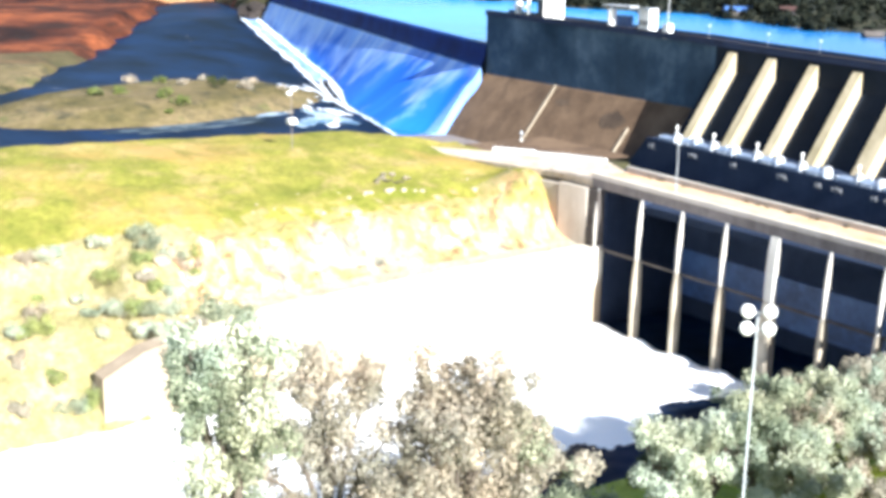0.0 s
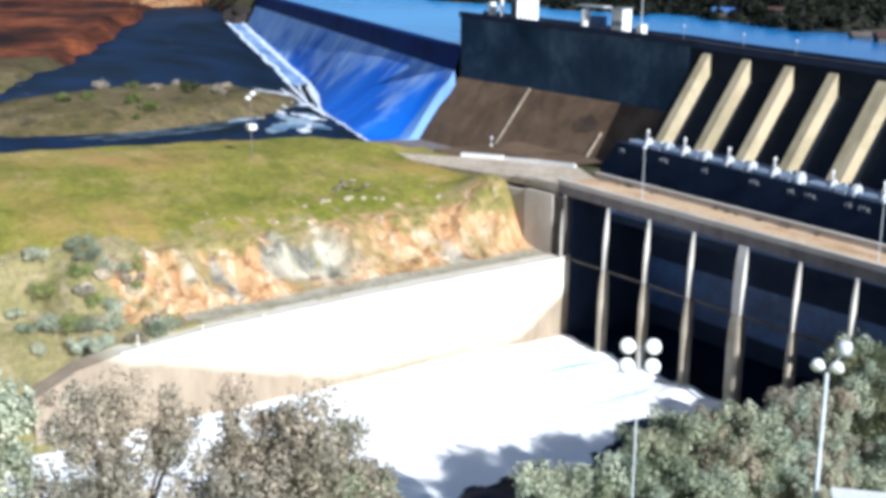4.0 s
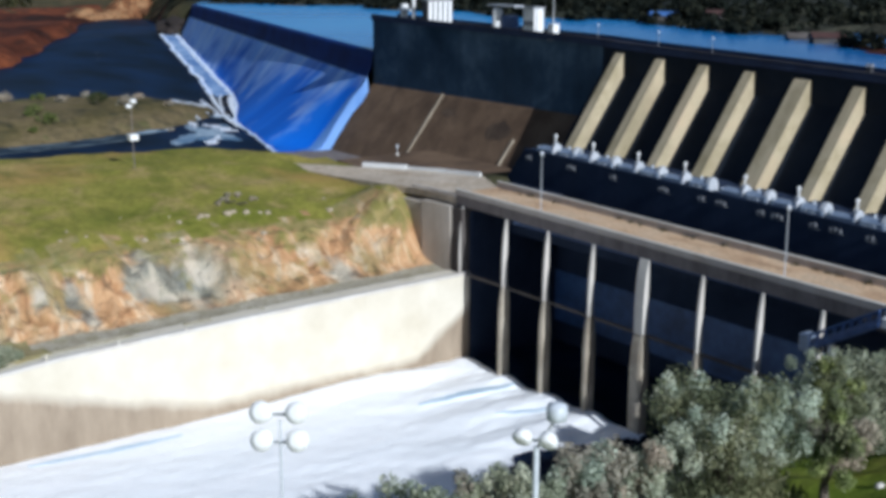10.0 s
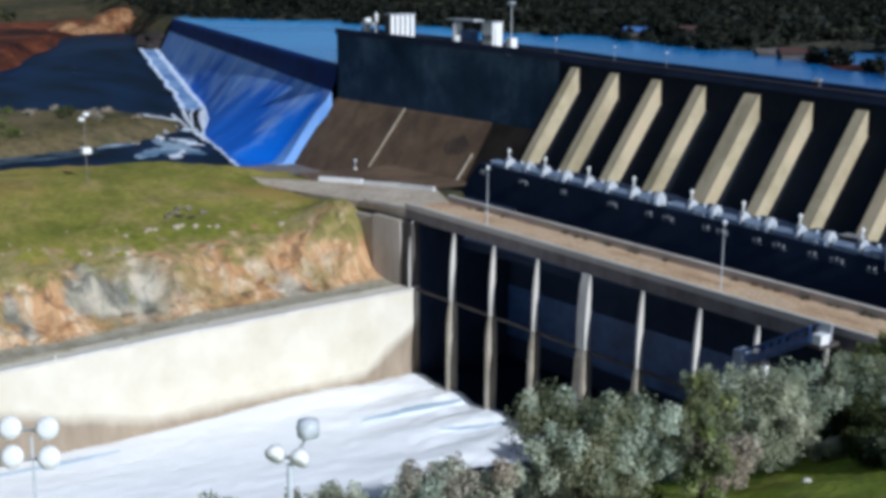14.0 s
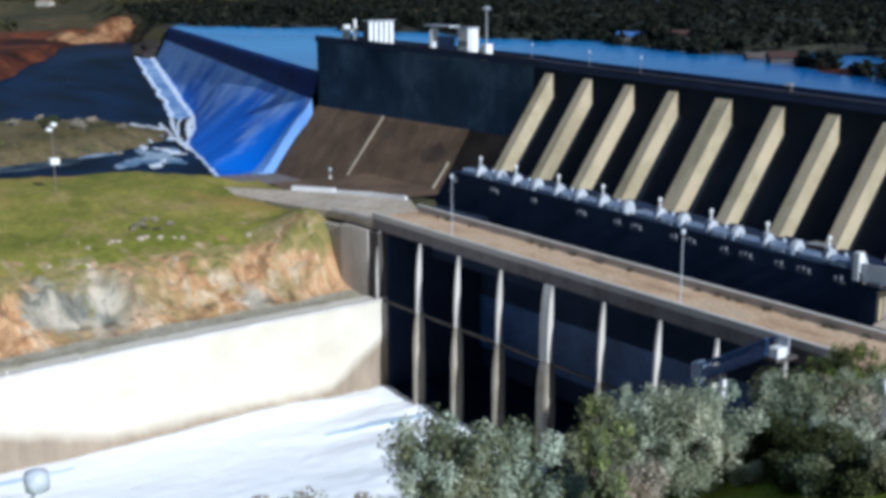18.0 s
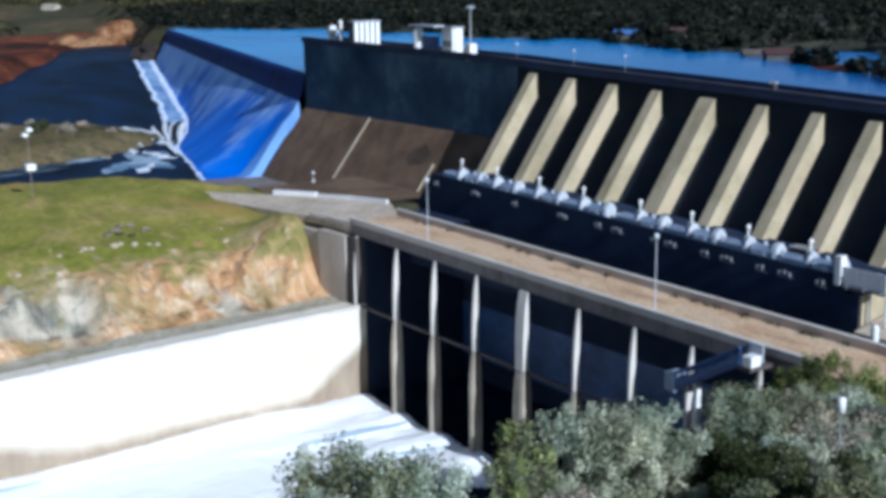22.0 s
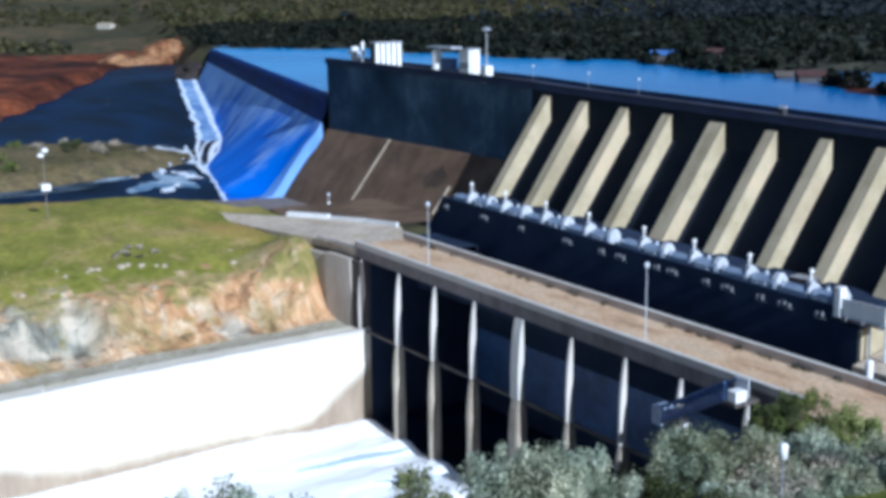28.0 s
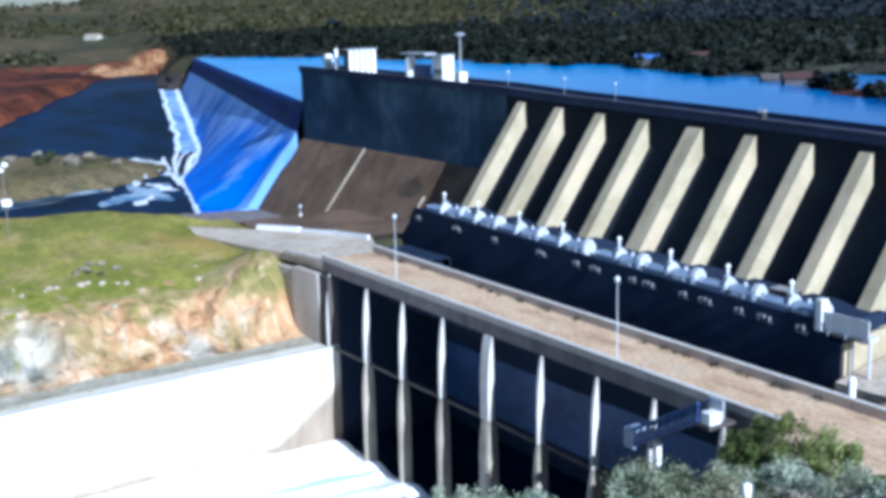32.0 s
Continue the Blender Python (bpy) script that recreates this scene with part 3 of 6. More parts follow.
    z = np.where((x >= -12.5) & (x < 7.0) & (y > -19.5) & (y < 6), np.where((x > -5) & (y > -8), 6.5, 8.4), z)
    z = np.where((x > -90) & (x < -10) & (y >= -2) & (y < 22) & (weir_s(x, y) < 3), np.where(y > 2, 0.5, z), z)
    z = np.where((x > -90) & (x < 84) & (y >= 6) & (y < 26), 0.0, z)
    # tailrace channel
    z = np.where((x >= 7.0) & (x < 84) & (y < 8), -21.0, z)
    down = np.interp(x, [-12, -4, 3, 10, 14], [-3.2, -6.0, -10.5, -16.8, -21.0]) + waves(x, y, 9, 17) * 0.5
    past = smooth(-101, -106, y) * (x > -12) * (x < 14)
    z = np.where(past > 0, np.where(x < 7, z * (1 - past) + np.minimum(z, down) * past, np.where(y < -104.5, down, z)), z)
    # right bank, climbing to the camera's path
    bank = np.interp(x, [82, 86, 90, 95, 105, 118, 130, 145, 160, 175, 210, 400], [-20, -12, 0, 6, 11, 16, 20, 23.5, 26.5, 29, 33, 45])
    bank = bank + waves(x, y, 26, 15) * 0.8 * smooth(92, 110, x) * smooth(175, 150, x)
    bank = bank + 7 * smooth(-112, -150, y) * smooth(100, 118, x) * smooth(150, 136, x)
    plaza = smooth(-33, -26, y) * smooth(87, 92, x) * smooth(118, 108, x)
    bank = bank * (1 - plaza) + 8.9 * plaza
    bank = np.where(y > 0, bank + 7 * smooth(8, 30, y) * smooth(100, 125, x), bank)
    z = np.where((x >= 82) & (y < 40), bank, z)
    return z


def grid_axis(fine0, fine1, step, lo, hi, grow=1.13):
    mid = list(np.arange(fine0, fine1 + 0.01, step))
    s, v, left = step, fine0, []
    while v > lo:
        s *= grow
        v -= s
        left.append(v)
    s, v, right = step, mid[-1], []
    while v < hi:
        s *= grow
        v += s
        right.append(v)
    return np.array(left[::-1] + mid + right)


gx = grid_axis(-96, 128, 1.6, -4200, 1500, 1.045)
gy = grid_axis(-128, 30, 1.6, -1300, 4200, 1.05)
GX, GY = np.meshgrid(gx, gy)
GZ = land_height(GX, GY)
nx, ny = len(gx), len(gy)
verts = np.stack([GX.ravel(), GY.ravel(), GZ.ravel()], 1)
idx = np.arange(nx * ny).reshape(ny, nx)
quads = np.stack([idx[:-1, :-1], idx[:-1, 1:], idx[1:, 1:], idx[1:, :-1]], -1).reshape(-1, 4)
me = bpy.data.meshes.new("ground")
me.from_pydata(verts.tolist(), [], quads.tolist())
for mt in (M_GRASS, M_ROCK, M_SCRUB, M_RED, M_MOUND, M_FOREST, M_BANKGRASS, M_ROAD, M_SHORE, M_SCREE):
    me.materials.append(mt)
cx, cy, cz = verts[quads].mean(1).T
steep = np.ptp(verts[quads][:, :, 2], axis=1) / 1.6
jag = waves(cx, cy, 60, 21)
kind = np.full(len(quads), 2)
cd = np.hypot(cx - 160, cy + 100)
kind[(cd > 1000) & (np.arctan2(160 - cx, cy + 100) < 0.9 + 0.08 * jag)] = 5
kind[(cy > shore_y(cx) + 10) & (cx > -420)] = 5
kind[(cx < -290) & (weir_s(cx, cy) < -5) & (cd < 800 + 60 * jag) & (cy < 190)] = 3
kind[(cx > -48) & (cx < 60) & (cy > shore_y(cx) - 2) & (cy < shore_y(cx) + 15)] = 3
kind[(cx < -112) & (cx > -270) & (cy < 60) & (weir_s(cx, cy) < -8)] = 4
kind[(cx < 9) & (cx > -100) & (cy < -12)] = 0
kind[(cx < 9) & (cx > -15) & (cy < -20) & ((steep > 0.42) | (cz < 1.5))] = 1
kind[(cx < 9) & (cx > -14 + 1.5 * waves(cx, cy, 9, 22)) & (cy < -21) & (cz < 4.3)] = 1
kind[(cx < -360) & (cy > 190) & (cd < 1150)] = 2
kind[((cx - WEIR_A[0]) * WEIR_DIR[0] + (cy - WEIR_A[1]) * WEIR_DIR[1] > WEIR_LEN - 4) & (weir_along(cx, cy) < WEIR_LEN + 32) & (weir_s(cx, cy) > -34) & (cd < 900)] = 2
kind[(cx < 9) & (cx > 1.9) & (cy < -20) & (cz < -1.2)] = 9
kind[(cx < 16) & (cx > -16 + 2 * jag) & (cy < -90 + 7 * waves(cx, cy, 13, 23)) & (cz < 5.5)] = 8
kind[(cx > 82) & (cy < 30)] = 6
kind[(cx > 84) & (cx < 112) & (cy > -29) & (cy < 0)] = 7
kind[(cx > 82) & (cx < 96) & (cy < -29)] = 2
kind[(cx >= 9) & (cx < 84) & (cy < 20) & (cy > -400) & (cz < -17.5)] = 2
me.polygons.foreach_set("material_index", kind.astype(int).tolist())
me.polygons.foreach_set("use_smooth", [True] * len(me.polygons))
tagged(new("ground", me), "grassy hill, ochre rock face, red earth and far wooded hills", "ground", kind="structure")


# broken rock standing proud of the cut slope
ys = np.arange(-97.0, -23.6, 0.4)
us = np.linspace(0.0, 1.0, 26)
RX, RY = np.meshgrid(-10.4 + 12.4 * us, ys)
RZ = land_height(RX, RY)
verts = []
for r in range(len(ys)):
    for c in range(len(us)):
        x, y, z = float(RX[r, c]), float(RY[r, c]), float(RZ[r, c])
        rim = min(1.0, us[c] * 6.0, (1.0 - us[c]) * 5.0, r / 8.0, (len(ys) - 1 - r) / 4.0)
        dist = noise.voronoi(Vector((x * 0.30, y * 0.42, z * 0.24)))[0]
        chunk = 1.1 * (dist[1] - dist[0]) + 0.5 * noise.noise(Vector((x * 0.2, y * 0.28, z * 0.2))) + 0.25 * noise.noise(Vector((x * 0.9, y * 1.2, z * 0.5)))
        out = (0.15 + 0.85 * chunk) * rim - 0.5 * (1 - rim)
        verts.append((x + 0.75 * out, y, z + 0.55 * out))
n = len(us)
me = bpy.data.meshes.new("rock_face")
me.from_pydata(verts, [], [(r * n + c, r * n + c + 1, (r + 1) * n + c + 1, (r + 1) * n + c) for r in range(len(ys) - 1) for c in range(n - 1)])
me.materials.append(M_ROCK)
tagged(new("rock_face", me), "broken ochre, cream and grey rock face above the retaining wall", "rock face", kind="structure")

# ---- waters ----
def sheet(name, xs, ys, height, material, pick=None):
    X, Y = np.meshgrid(xs, ys)
    Z = height(X, Y)
    v = np.stack([X.ravel(), Y.ravel(), Z.ravel()], 1)
    i = np.arange(X.size).reshape(X.shape)
    q = np.stack([i[:-1, :-1], i[:-1, 1:], i[1:, 1:], i[1:, :-1]], -1).reshape(-1, 4)
    me = bpy.data.meshes.new(name)
    me.from_pydata(v.tolist(), [], q.tolist())
    for mt in (material if isinstance(material, list) else [material]):
        me.materials.append(mt)
    if pick is not None:
        c = v[q].mean(1)
        me.polygons.foreach_set("material_index", pick(c[:, 0], c[:, 1]).astype(int).tolist())
    me.polygons.foreach_set("use_smooth", [True] * len(me.polygons))
    return new(name, me)


lake = BM()
pts = [(-80.3, 18.9), (110, 19.5), (110, 60), (160, 260), (-420, 330), (-400, 124)]
pts += [tuple(WEIR_A + WEIR_DIR * WEIR_LEN + WEIR_N * 0.2)]
lake.faces.new([lake.verts.new((x, y, LAKE_Z)) for x, y in pts])
tagged(part("water_reservoir", lake, M_LAKE), "bright blue reservoir water behind the dam", "water", kind="structure")
tagged(sheet("water_basin", np.linspace(-620, -44, 240), np.linspace(-260, 150, 170), lambda x, y: BASIN_Z + bed_lift(weir_along(x, y)) * smooth(-95, -24, weir_s(x, y)) + np.where(weir_s(x, y) > -6, -6.0, 0.0), M_RIVER), "dark blue river water below the spillway", "water", kind="structure")


def tail_height(x, y):
    jets = np.exp(-((y + 26) / 16.0) ** 2)
    return TAIL_Z + waves(x * 1.6, y * 0.5, 14, 31) * (0.10 + 0.2 * jets) + waves(x, y, 4, 32) * 0.06 + 0.3 * jets * np.sin(x * 0.69) + 0.75 * np.exp(-((y + 42) / 15.0) ** 2) * smooth(26, 10, x)


# past x of about 47, dark water stands for the bank's shadow
tagged(sheet("water_tailrace", np.linspace(-3.0, 88, 176), np.concatenate([np.linspace(-420, -130, 40), np.linspace(-128, -21.6, 170)]), tail_height, [M_TAIL, M_RIVER],
             lambda x, y: (x > 47 + 4 * waves(x, y, 25, 33) + 0.12 * np.maximum(0, -40 - y)) * 1), "churning white foam of the tailrace outflow", "water", kind="structure")
tagged(sheet("water_under_bridge", np.linspace(9.0, 86, 50), np.linspace(-21.6, -2.9, 14), lambda x, y: TAIL_Z - 0.15 + 0.15 * waves(x, y, 6, 34), M_RIVER), "dark shaded water between the bridge piers", "water", kind="structure")

# ---- overflowing spillway ----
OGEE = [(-1.5, 24.75), (0.0, 24.7), (0.7, 24.3), (0.95, 22.8), (1.1, 21.4), (2.1, 19.2), (3.5, 17.0), (5.5, 14.2), (8.8, 9.2), (11.2, 5.3), (12.6, 3.6), (14.4, 3.3), (18.0, 3.2), (24.2, 3.1)]


def toe_d(along):
    """How far the falling water reaches out from the lip: wide at the near end, narrowing to the shelf."""
    return float(np.interp(along, [-4, 17, 50, 60, 85, 119, 152, 201, 256, 305], [24.4, 24.2, 24.0, 22.6, 17.6, 13.4, 13.0, 11.2, 10.0, 8.0]))


def sheet_d(along, d, z):
    """Distance out from the lip of a point of the water's profile."""
    reach = 1 + (toe_d(along) / 12.8 - 1) * float(smooth(-8, 16, along))
    if d > 0:
        d = d * (1 + (reach - 1) * min(1.0, max(0.0, (23.5 - z) / 20.0)))
    return min(d, max(12.8, toe_d(along)))


def weir_point(along, d, z):
    p = WEIR_A + WEIR_DIR * along - WEIR_N * d
    return (float(p[0]), float(p[1]), z)


M_SURGE = water("churned_basin_water", (0.08, 0.16, 0.26), (0.36, 0.45, 0.52), 0.15, (1, 1, 1), 0.6, 0.3, 0.62, (0.3, 0.56, (1, 1, 1)))
M_EDDY = water("dull_eddy_water", (0.018, 0.030, 0.045), (0.10, 0.13, 0.15), 0.2, (1, 1, 1), 0.6, 0.3, 0.62, (0.3, 0.62, (1, 1, 1)), 0.1)
spill = thing("spillway", "overflowing concrete spillway sheeted with deep blue water", "spillway", kind="structure")
bmc = BM()
STEPS = 160
rng = random.Random(4)
rows_v = []
for i in range(STEPS + 1):
    a = WEIR_LEN * i / STEPS
    row = []
    for k, (d, z) in enumerate(OGEE):
        start = -(0.2885 * d - 0.8) / 0.9575 - (1.4 if z > 16.5 else 0.0)          # the near edge follows the end of the dry slope
        along = start + (WEIR_LEN - start) * i / STEPS
        d = sheet_d(along, d, z)
        j = 0.12 * noise.noise(Vector((a * 0.12, k * 0.35, 0))) if 5 < k < 11 else 0
        row.append(bmc.verts.new(weir_point(along, d, max(z, 3.15 + float(bed_lift(along))) + j)))
    rows_v.append(row)
for i in range(STEPS):
    for k in range(len(OGEE) - 1):
        f = bmc.faces.new((rows_v[i][k], rows_v[i][k + 1], rows_v[i + 1][k + 1], rows_v[i + 1][k]))
        f.smooth = True
        f.material_index = 0 if k < 5 else 1
# Steep drop below the lip: its shade is painted in with darker water.
M_LIP_SHADE = water("shaded_lip_water", (0.003, 0.012, 0.085), (0.006, 0.026, 0.16), 0.1, (1, 1, 1), 0.6, 0.1, gloss=0.05)
me = mesh_of("water_sheet", bmc, [M_LIP_SHADE, M_CHUTE])
ob = new("water_sheet", me)
ob.parent = spill
ob["label"] = "falling blue water with pale streaks"


def ribbon(name, path, width, z_off, parent, material, rough=0.6, seed=1, lump=0.5):
    """An uneven band of foam along a path of 3D points."""
    bm = BM()
    prev = None
    n = len(path)
    for i, p in enumerate(path):
        q = Vector(path[min(i + 1, n - 1)]) - Vector(path[max(i - 1, 0)])
        side = Vector((q.y, -q.x, 0)).normalized()
        ring = []
        w = width[i] if isinstance(width, list) else width
        for k in range(6):
            u = (k / 5 - 0.5) * 2
            h = (1 - u * u) * lump * (0.6 + 0.8 * noise.noise(Vector((i * 0.7, k * 0.9, seed))))
            wob = rough * noise.noise(Vector((i * 0.5, seed * 3.3, u)))
            ring.append(bm.verts.new(Vector(p) + side * (u * w / 2 + wob) + Vector((0, 0, z_off + h))))
        if prev:
            for k in range(5):
                bm.faces.new((prev[k], prev[k + 1], ring[k + 1], ring[k]))
        prev = ring
    return part(name, bm, material, parent, smooth=True)


# pale blue streaks laid over the white foam
M_PALE_STREAK = water("pale_blue_streak_water", (0.40, 0.55, 0.69), (0.66, 0.77, 0.86), 0.25, (1, 0.3, 1), 0.4, 0.15, 0.6)
tail = bpy.data.objects["water_tailrace"]
for x0, y0, x1, y1, wide in ((22.6, -22.8, 22.6, -40.0, 1.5), (12.8, -72.0, 11.4, -92.0, 1.0), (33.5, -23.0, 31.5, -33.0, 0.9)):
    run = []
    for i in range(19):
        u = i / 18
        px, py = x0 + (x1 - x0) * u + 0.3 * math.sin(5 * u), y0 + (y1 - y0) * u
        run.append((px, py, float(tail_height(np.array([px]), np.array([py]))[0]) + 0.12))
    ribbon("pale_streak", run, [wide * (0.25 + math.sin(0.35 + 2.6 * i / 18)) for i in range(19)], 0.0, tail, M_PALE_STREAK, 0.3, 70, 0.1)
M_TOE = water("toe_spray", (0.50, 0.62, 0.90), (0.82, 0.88, 0.95), 0.3, (1, 1, 1), 0.8, 0.3, 0.6)
SHELF = [(104, 21.6), (119, 20.4), (130, 19.6), (163, 18.2), (241, 16.6), (305, 14.6)]


def shelf_d(along):
    """How far out the line of foam along the shelf runs."""
    return float(np.interp(along, [p[0] for p in SHELF], [p[1] for p in SHELF]))


toe, wide = [], []
for a in np.linspace(-6, 304, 190):
    toe.append(weir_point(a, toe_d(a) + 0.6 * noise.noise(Vector((a * 0.07, 4.0, 0))) + 0.3 * noise.noise(Vector((a * 0.21, 4.0, 0))), 3.3 + float(bed_lift(a))))
    wide.append((2.3 if a > 100 else 1.5 if a > 45 else 0.9) * (0.9 + 0.8 * noise.noise(Vector((a * 0.21, 0, 2.0)))) + 0.2)
ribbon("toe_foam", toe, wide, 0.0, spill, M_TOE, 0.35, 2, 0.4)
outer = [weir_point(a, shelf_d(a) + 1.0 * noise.noise(Vector((a * 0.06, 9.0, 0))) + 0.6 * noise.noise(Vector((a * 0.2, 9.0, 0))), 3.3 + float(bed_lift(a))) for a in np.linspace(116, 306, 120)]
ribbon("outer_foam", outer, [1.7 + 1.3 * noise.noise(Vector((i * 0.4, 0, 7.0))) for i in range(120)], 0.0, spill, M_TOE, 0.5, 3, 0.3)
# blue water sliding over the shelf between the two lines of foam
M_SHELF = water("shelf_water", (0.07, 0.17, 0.40), (0.34, 0.47, 0.68), 0.13, (1, 1, 1), 0.6, 0.2, 0.62, (0.12, 0.62, (1, 1, 1)), 0.1)
bm = BM()
prev = None
for a in np.linspace(112, 304, 80):
    z = 3.24 + float(bed_lift(a))
    pair = [bm.verts.new(weir_point(a, toe_d(a) - 0.6, z)), bm.verts.new(weir_point(a, (toe_d(a) + shelf_d(a)) / 2, z)), bm.verts.new(weir_point(a, shelf_d(a), z))]
    if prev:
        for k in range(2):
            bm.faces.new((prev[k], prev[k + 1], pair[k + 1], pair[k]))
    prev = pair
part("shelf_water", bm, M_SHELF, spill, "pale blue water sliding along the shelf", smooth=True)
# small falls off the end of the shelf, between dark rocks
for (a0, d0), (a1, d1), w in (((118, 20.4), (66, 24.9), 1.1), ((104, 25.6), (70, 25.8), 0.9), ((117, 14.2), (62, 22.6), 1.5), ((116, 17.6), (72, 24.2), 0.6), ((84, 33.6), (58, 32.6), 0.7), ((66, 24.8), (40, 25.4), 1.3)):
    run = []
    for i in range(15):
        u = i / 14
        run.append(weir_point(a0 + (a1 - a0) * u, d0 + (d1 - d0) * u + 0.5 * math.sin(4 * u), 3.2 + 0.5 * math.sin(3.1 * u)))
    ribbon("small_fall", run, [w * (0.7 + 0.5 * math.sin(0.6 + 2.4 * i / 14)) for i in range(15)], 0.1, spill, M_FOAM, 0.25, int(a0), 0.3)
rng = random.Random(12)
for k in range(22):
    a0 = rng.uniform(66, 116)
    d0 = toe_d(a0) + rng.uniform(1.5, 9.0)
    bm = BM()
    bmesh.ops.create_icosphere(bm, subdivisions=2, radius=rng.uniform(0.6, 1.3))
    cx0, cy0, cz0 = weir_point(a0, d0, 3.2)
    for v in bm.verts:
        v.co *= 1 + 0.4 * noise.noise(v.co * 0.9 + Vector((k, 0, 0)))
        v.co = Vector((v.co.x * 1.5 + cx0, v.co.y * 1.3 + cy0, v.co.z * 0.55 + cz0))
    part("shelf_rock", bm, M_DARKROCK, spill, "dark wet rock")
edge = []
for d, z in OGEE[5:-1]:
    a = -(0.2885 * d - 0.8) / 0.9575 - (1.4 if z > 16.5 else 0.0)
    edge.append((a - 0.05, sheet_d(a, d, z), z))
bm = BM()
prev = None
for a, d, z in edge:
    pair = [bm.verts.new(weir_point(a, d, z + 0.05)), bm.verts.new(weir_point(a - 0.5, d, z - 1.6)), bm.verts.new(weir_point(a - 0.8, d, z - 3.2))]
    if prev:
        for k in range(2):
            bm.faces.new((prev[k], prev[k + 1], pair[k + 1], pair[k]))
    prev = pair
M_SIDEFOAM = water("side_foam_water", (0.035, 0.14, 0.46), (0.15, 0.29, 0.60), 0.2, (1.0, 0.10, 0.10), 0.7, 0.3, 0.55)
part("side_curtain", bm, M_SIDEFOAM, spill, "pale blue water spilling over the side", smooth=True)
bm = BM()
prev = None
for k, (d, z) in enumerate(OGEE[5:-1]):
    a = -(0.2885 * d - 0.8) / 0.9575 - (1.4 if z > 16.5 else 0.0)
    reach_in = [0.6, 1.3, 2.0, 2.6, 2.8, 2.6, 2.2, 1.6][k]
    row = []
    for q in range(6):
        al = a + reach_in * q / 5 * (1 + 0.25 * noise.noise(Vector((k * 0.9, 3.0, 0))))
        row.append(bm.verts.new(weir_point(al, sheet_d(al, d, z), z + 0.14 * (1 - q / 5) + 0.07)))
    if prev:
        for q in range(5):
            bm.faces.new((prev[q], prev[q + 1], row[q + 1], row[q]))
    prev = row
part("side_foam", bm, M_SIDEFOAM, spill, "pale foamy water along the side", smooth=True)
rng = random.Random(21)
for q in range(9):
    a0, d0, n = rng.uniform(40, 88), 23 + 1.6 * q, rng.randint(7, 14)
    run = [weir_point(a0 + 2.2 * i, d0 + 0.5 * i + 1.2 * math.sin(0.9 * i + q), 3.12) for i in range(n)]
    ribbon("basin_foam", run, [0.4 + 1.5 * math.sin(3.1 * i / (n - 1)) for i in range(n)], 0.0, spill, M_FOAM if q % 2 else M_SURGE, 1.2, 30 + q, 0.35)
for a0, d0 in ((84, 25), (92, 30), (60, 24)):
    blob = [weir_point(a0 + 1.5 * i, d0 + 0.7 * i, 3.3) for i in range(8)]
    ribbon("splash", blob, 1.6, 0.0, spill, M_FOAM, 1.0, a0, 0.8)
for x0, y0, n, w in ((-129, 1, 12, 5.0), (-124, -6, 10, 4.0), (-134, 6, 8, 3.0)):
    run = [(x0 + 1.6 * i, y0 - 1.1 * i + 0.8 * math.sin(i), 3.05) for i in range(n)]
    ribbon("basin_foam", run, [0.5 + w * math.sin(3.0 * i / (n - 1)) for i in range(n)], 0.0, spill, M_SURGE, 1.4, 60 + n, 0.3)
for (x0, y0), (x1, y1), w in (((-255, 22), (-262, 34), 1.6), ((-270, 14), (-279, 34), 1.3), ((-288, 30), (-300, 52), 1.5), ((-240, 8), (-246, 20), 1.0)):
    run = [(x0 + (x1 - x0) * i / 9 + 0.8 * math.sin(2.1 * i), y0 + (y1 - y0) * i / 9, BASIN_Z + 0.35) for i in range(10)]
    ribbon("river_streak", run, [0.2 + w * math.sin(0.2 + 2.7 * i / 9) for i in range(10)], 0.0, spill, M_EDDY, 0.8, int(90 + w * 9), 0.1)
rng = random.Random(33)
for x0, y0, x1, y1, w in ((-137, -3, -105, -4, 4.5), (-133, -8, -131, -20, 3.0), (-128, 0, -108, -10, 3.6), (-122, -9, -108, -19, 2.6), (-118, -2, -104, -12, 2.4), (-136, 2, -120, 3, 2.4), (-140, -12, -133, -26, 1.6), (-130, -14, -124, -46, 3.4), (-122, -22, -117, -58, 2.8), (-127, -30, -122, -66, 2.6)):
    run = [(x0 + (x1 - x0) * i / 11 + rng.uniform(-.6, .6), y0 + (y1 - y0) * i / 11 + rng.uniform(-.6, .6), 3.1) for i in range(12)]
    ribbon("churned_water", run, [0.3 + 1.6 * w * math.sin(0.2 + 2.7 * i / 11) * rng.uniform(0.6, 1.2) for i in range(12)], 0.0, spill, M_EDDY if y1 < -40 else M_SURGE if w > 2.5 else M_FOAM, 1.0, int(80 + w * 7), 0.25)
bm = BM()
bmesh.ops.create_icosphere(bm, subdivisions=3, radius=7.0)
end = Vector(weir_point(WEIR_LEN + 5, 6, 13.0))
for v in bm.verts:
    v.co = v.co * (1 + 0.6 * noise.noise(v.co * 0.2))
    v.co = Vector((v.co.x * 1.3, v.co.y * 1.3, v.co.z * 0.8)) + end
part("end_abutment", bm, M_DARKROCK, spill, "dark brown rock at the end of the weir")
# ochre cutting on the far bank
cutting = thing("cutting", "ochre and cream earth cutting on the far bank", "cutting", kind="structure")
bm = BM()
prev = None
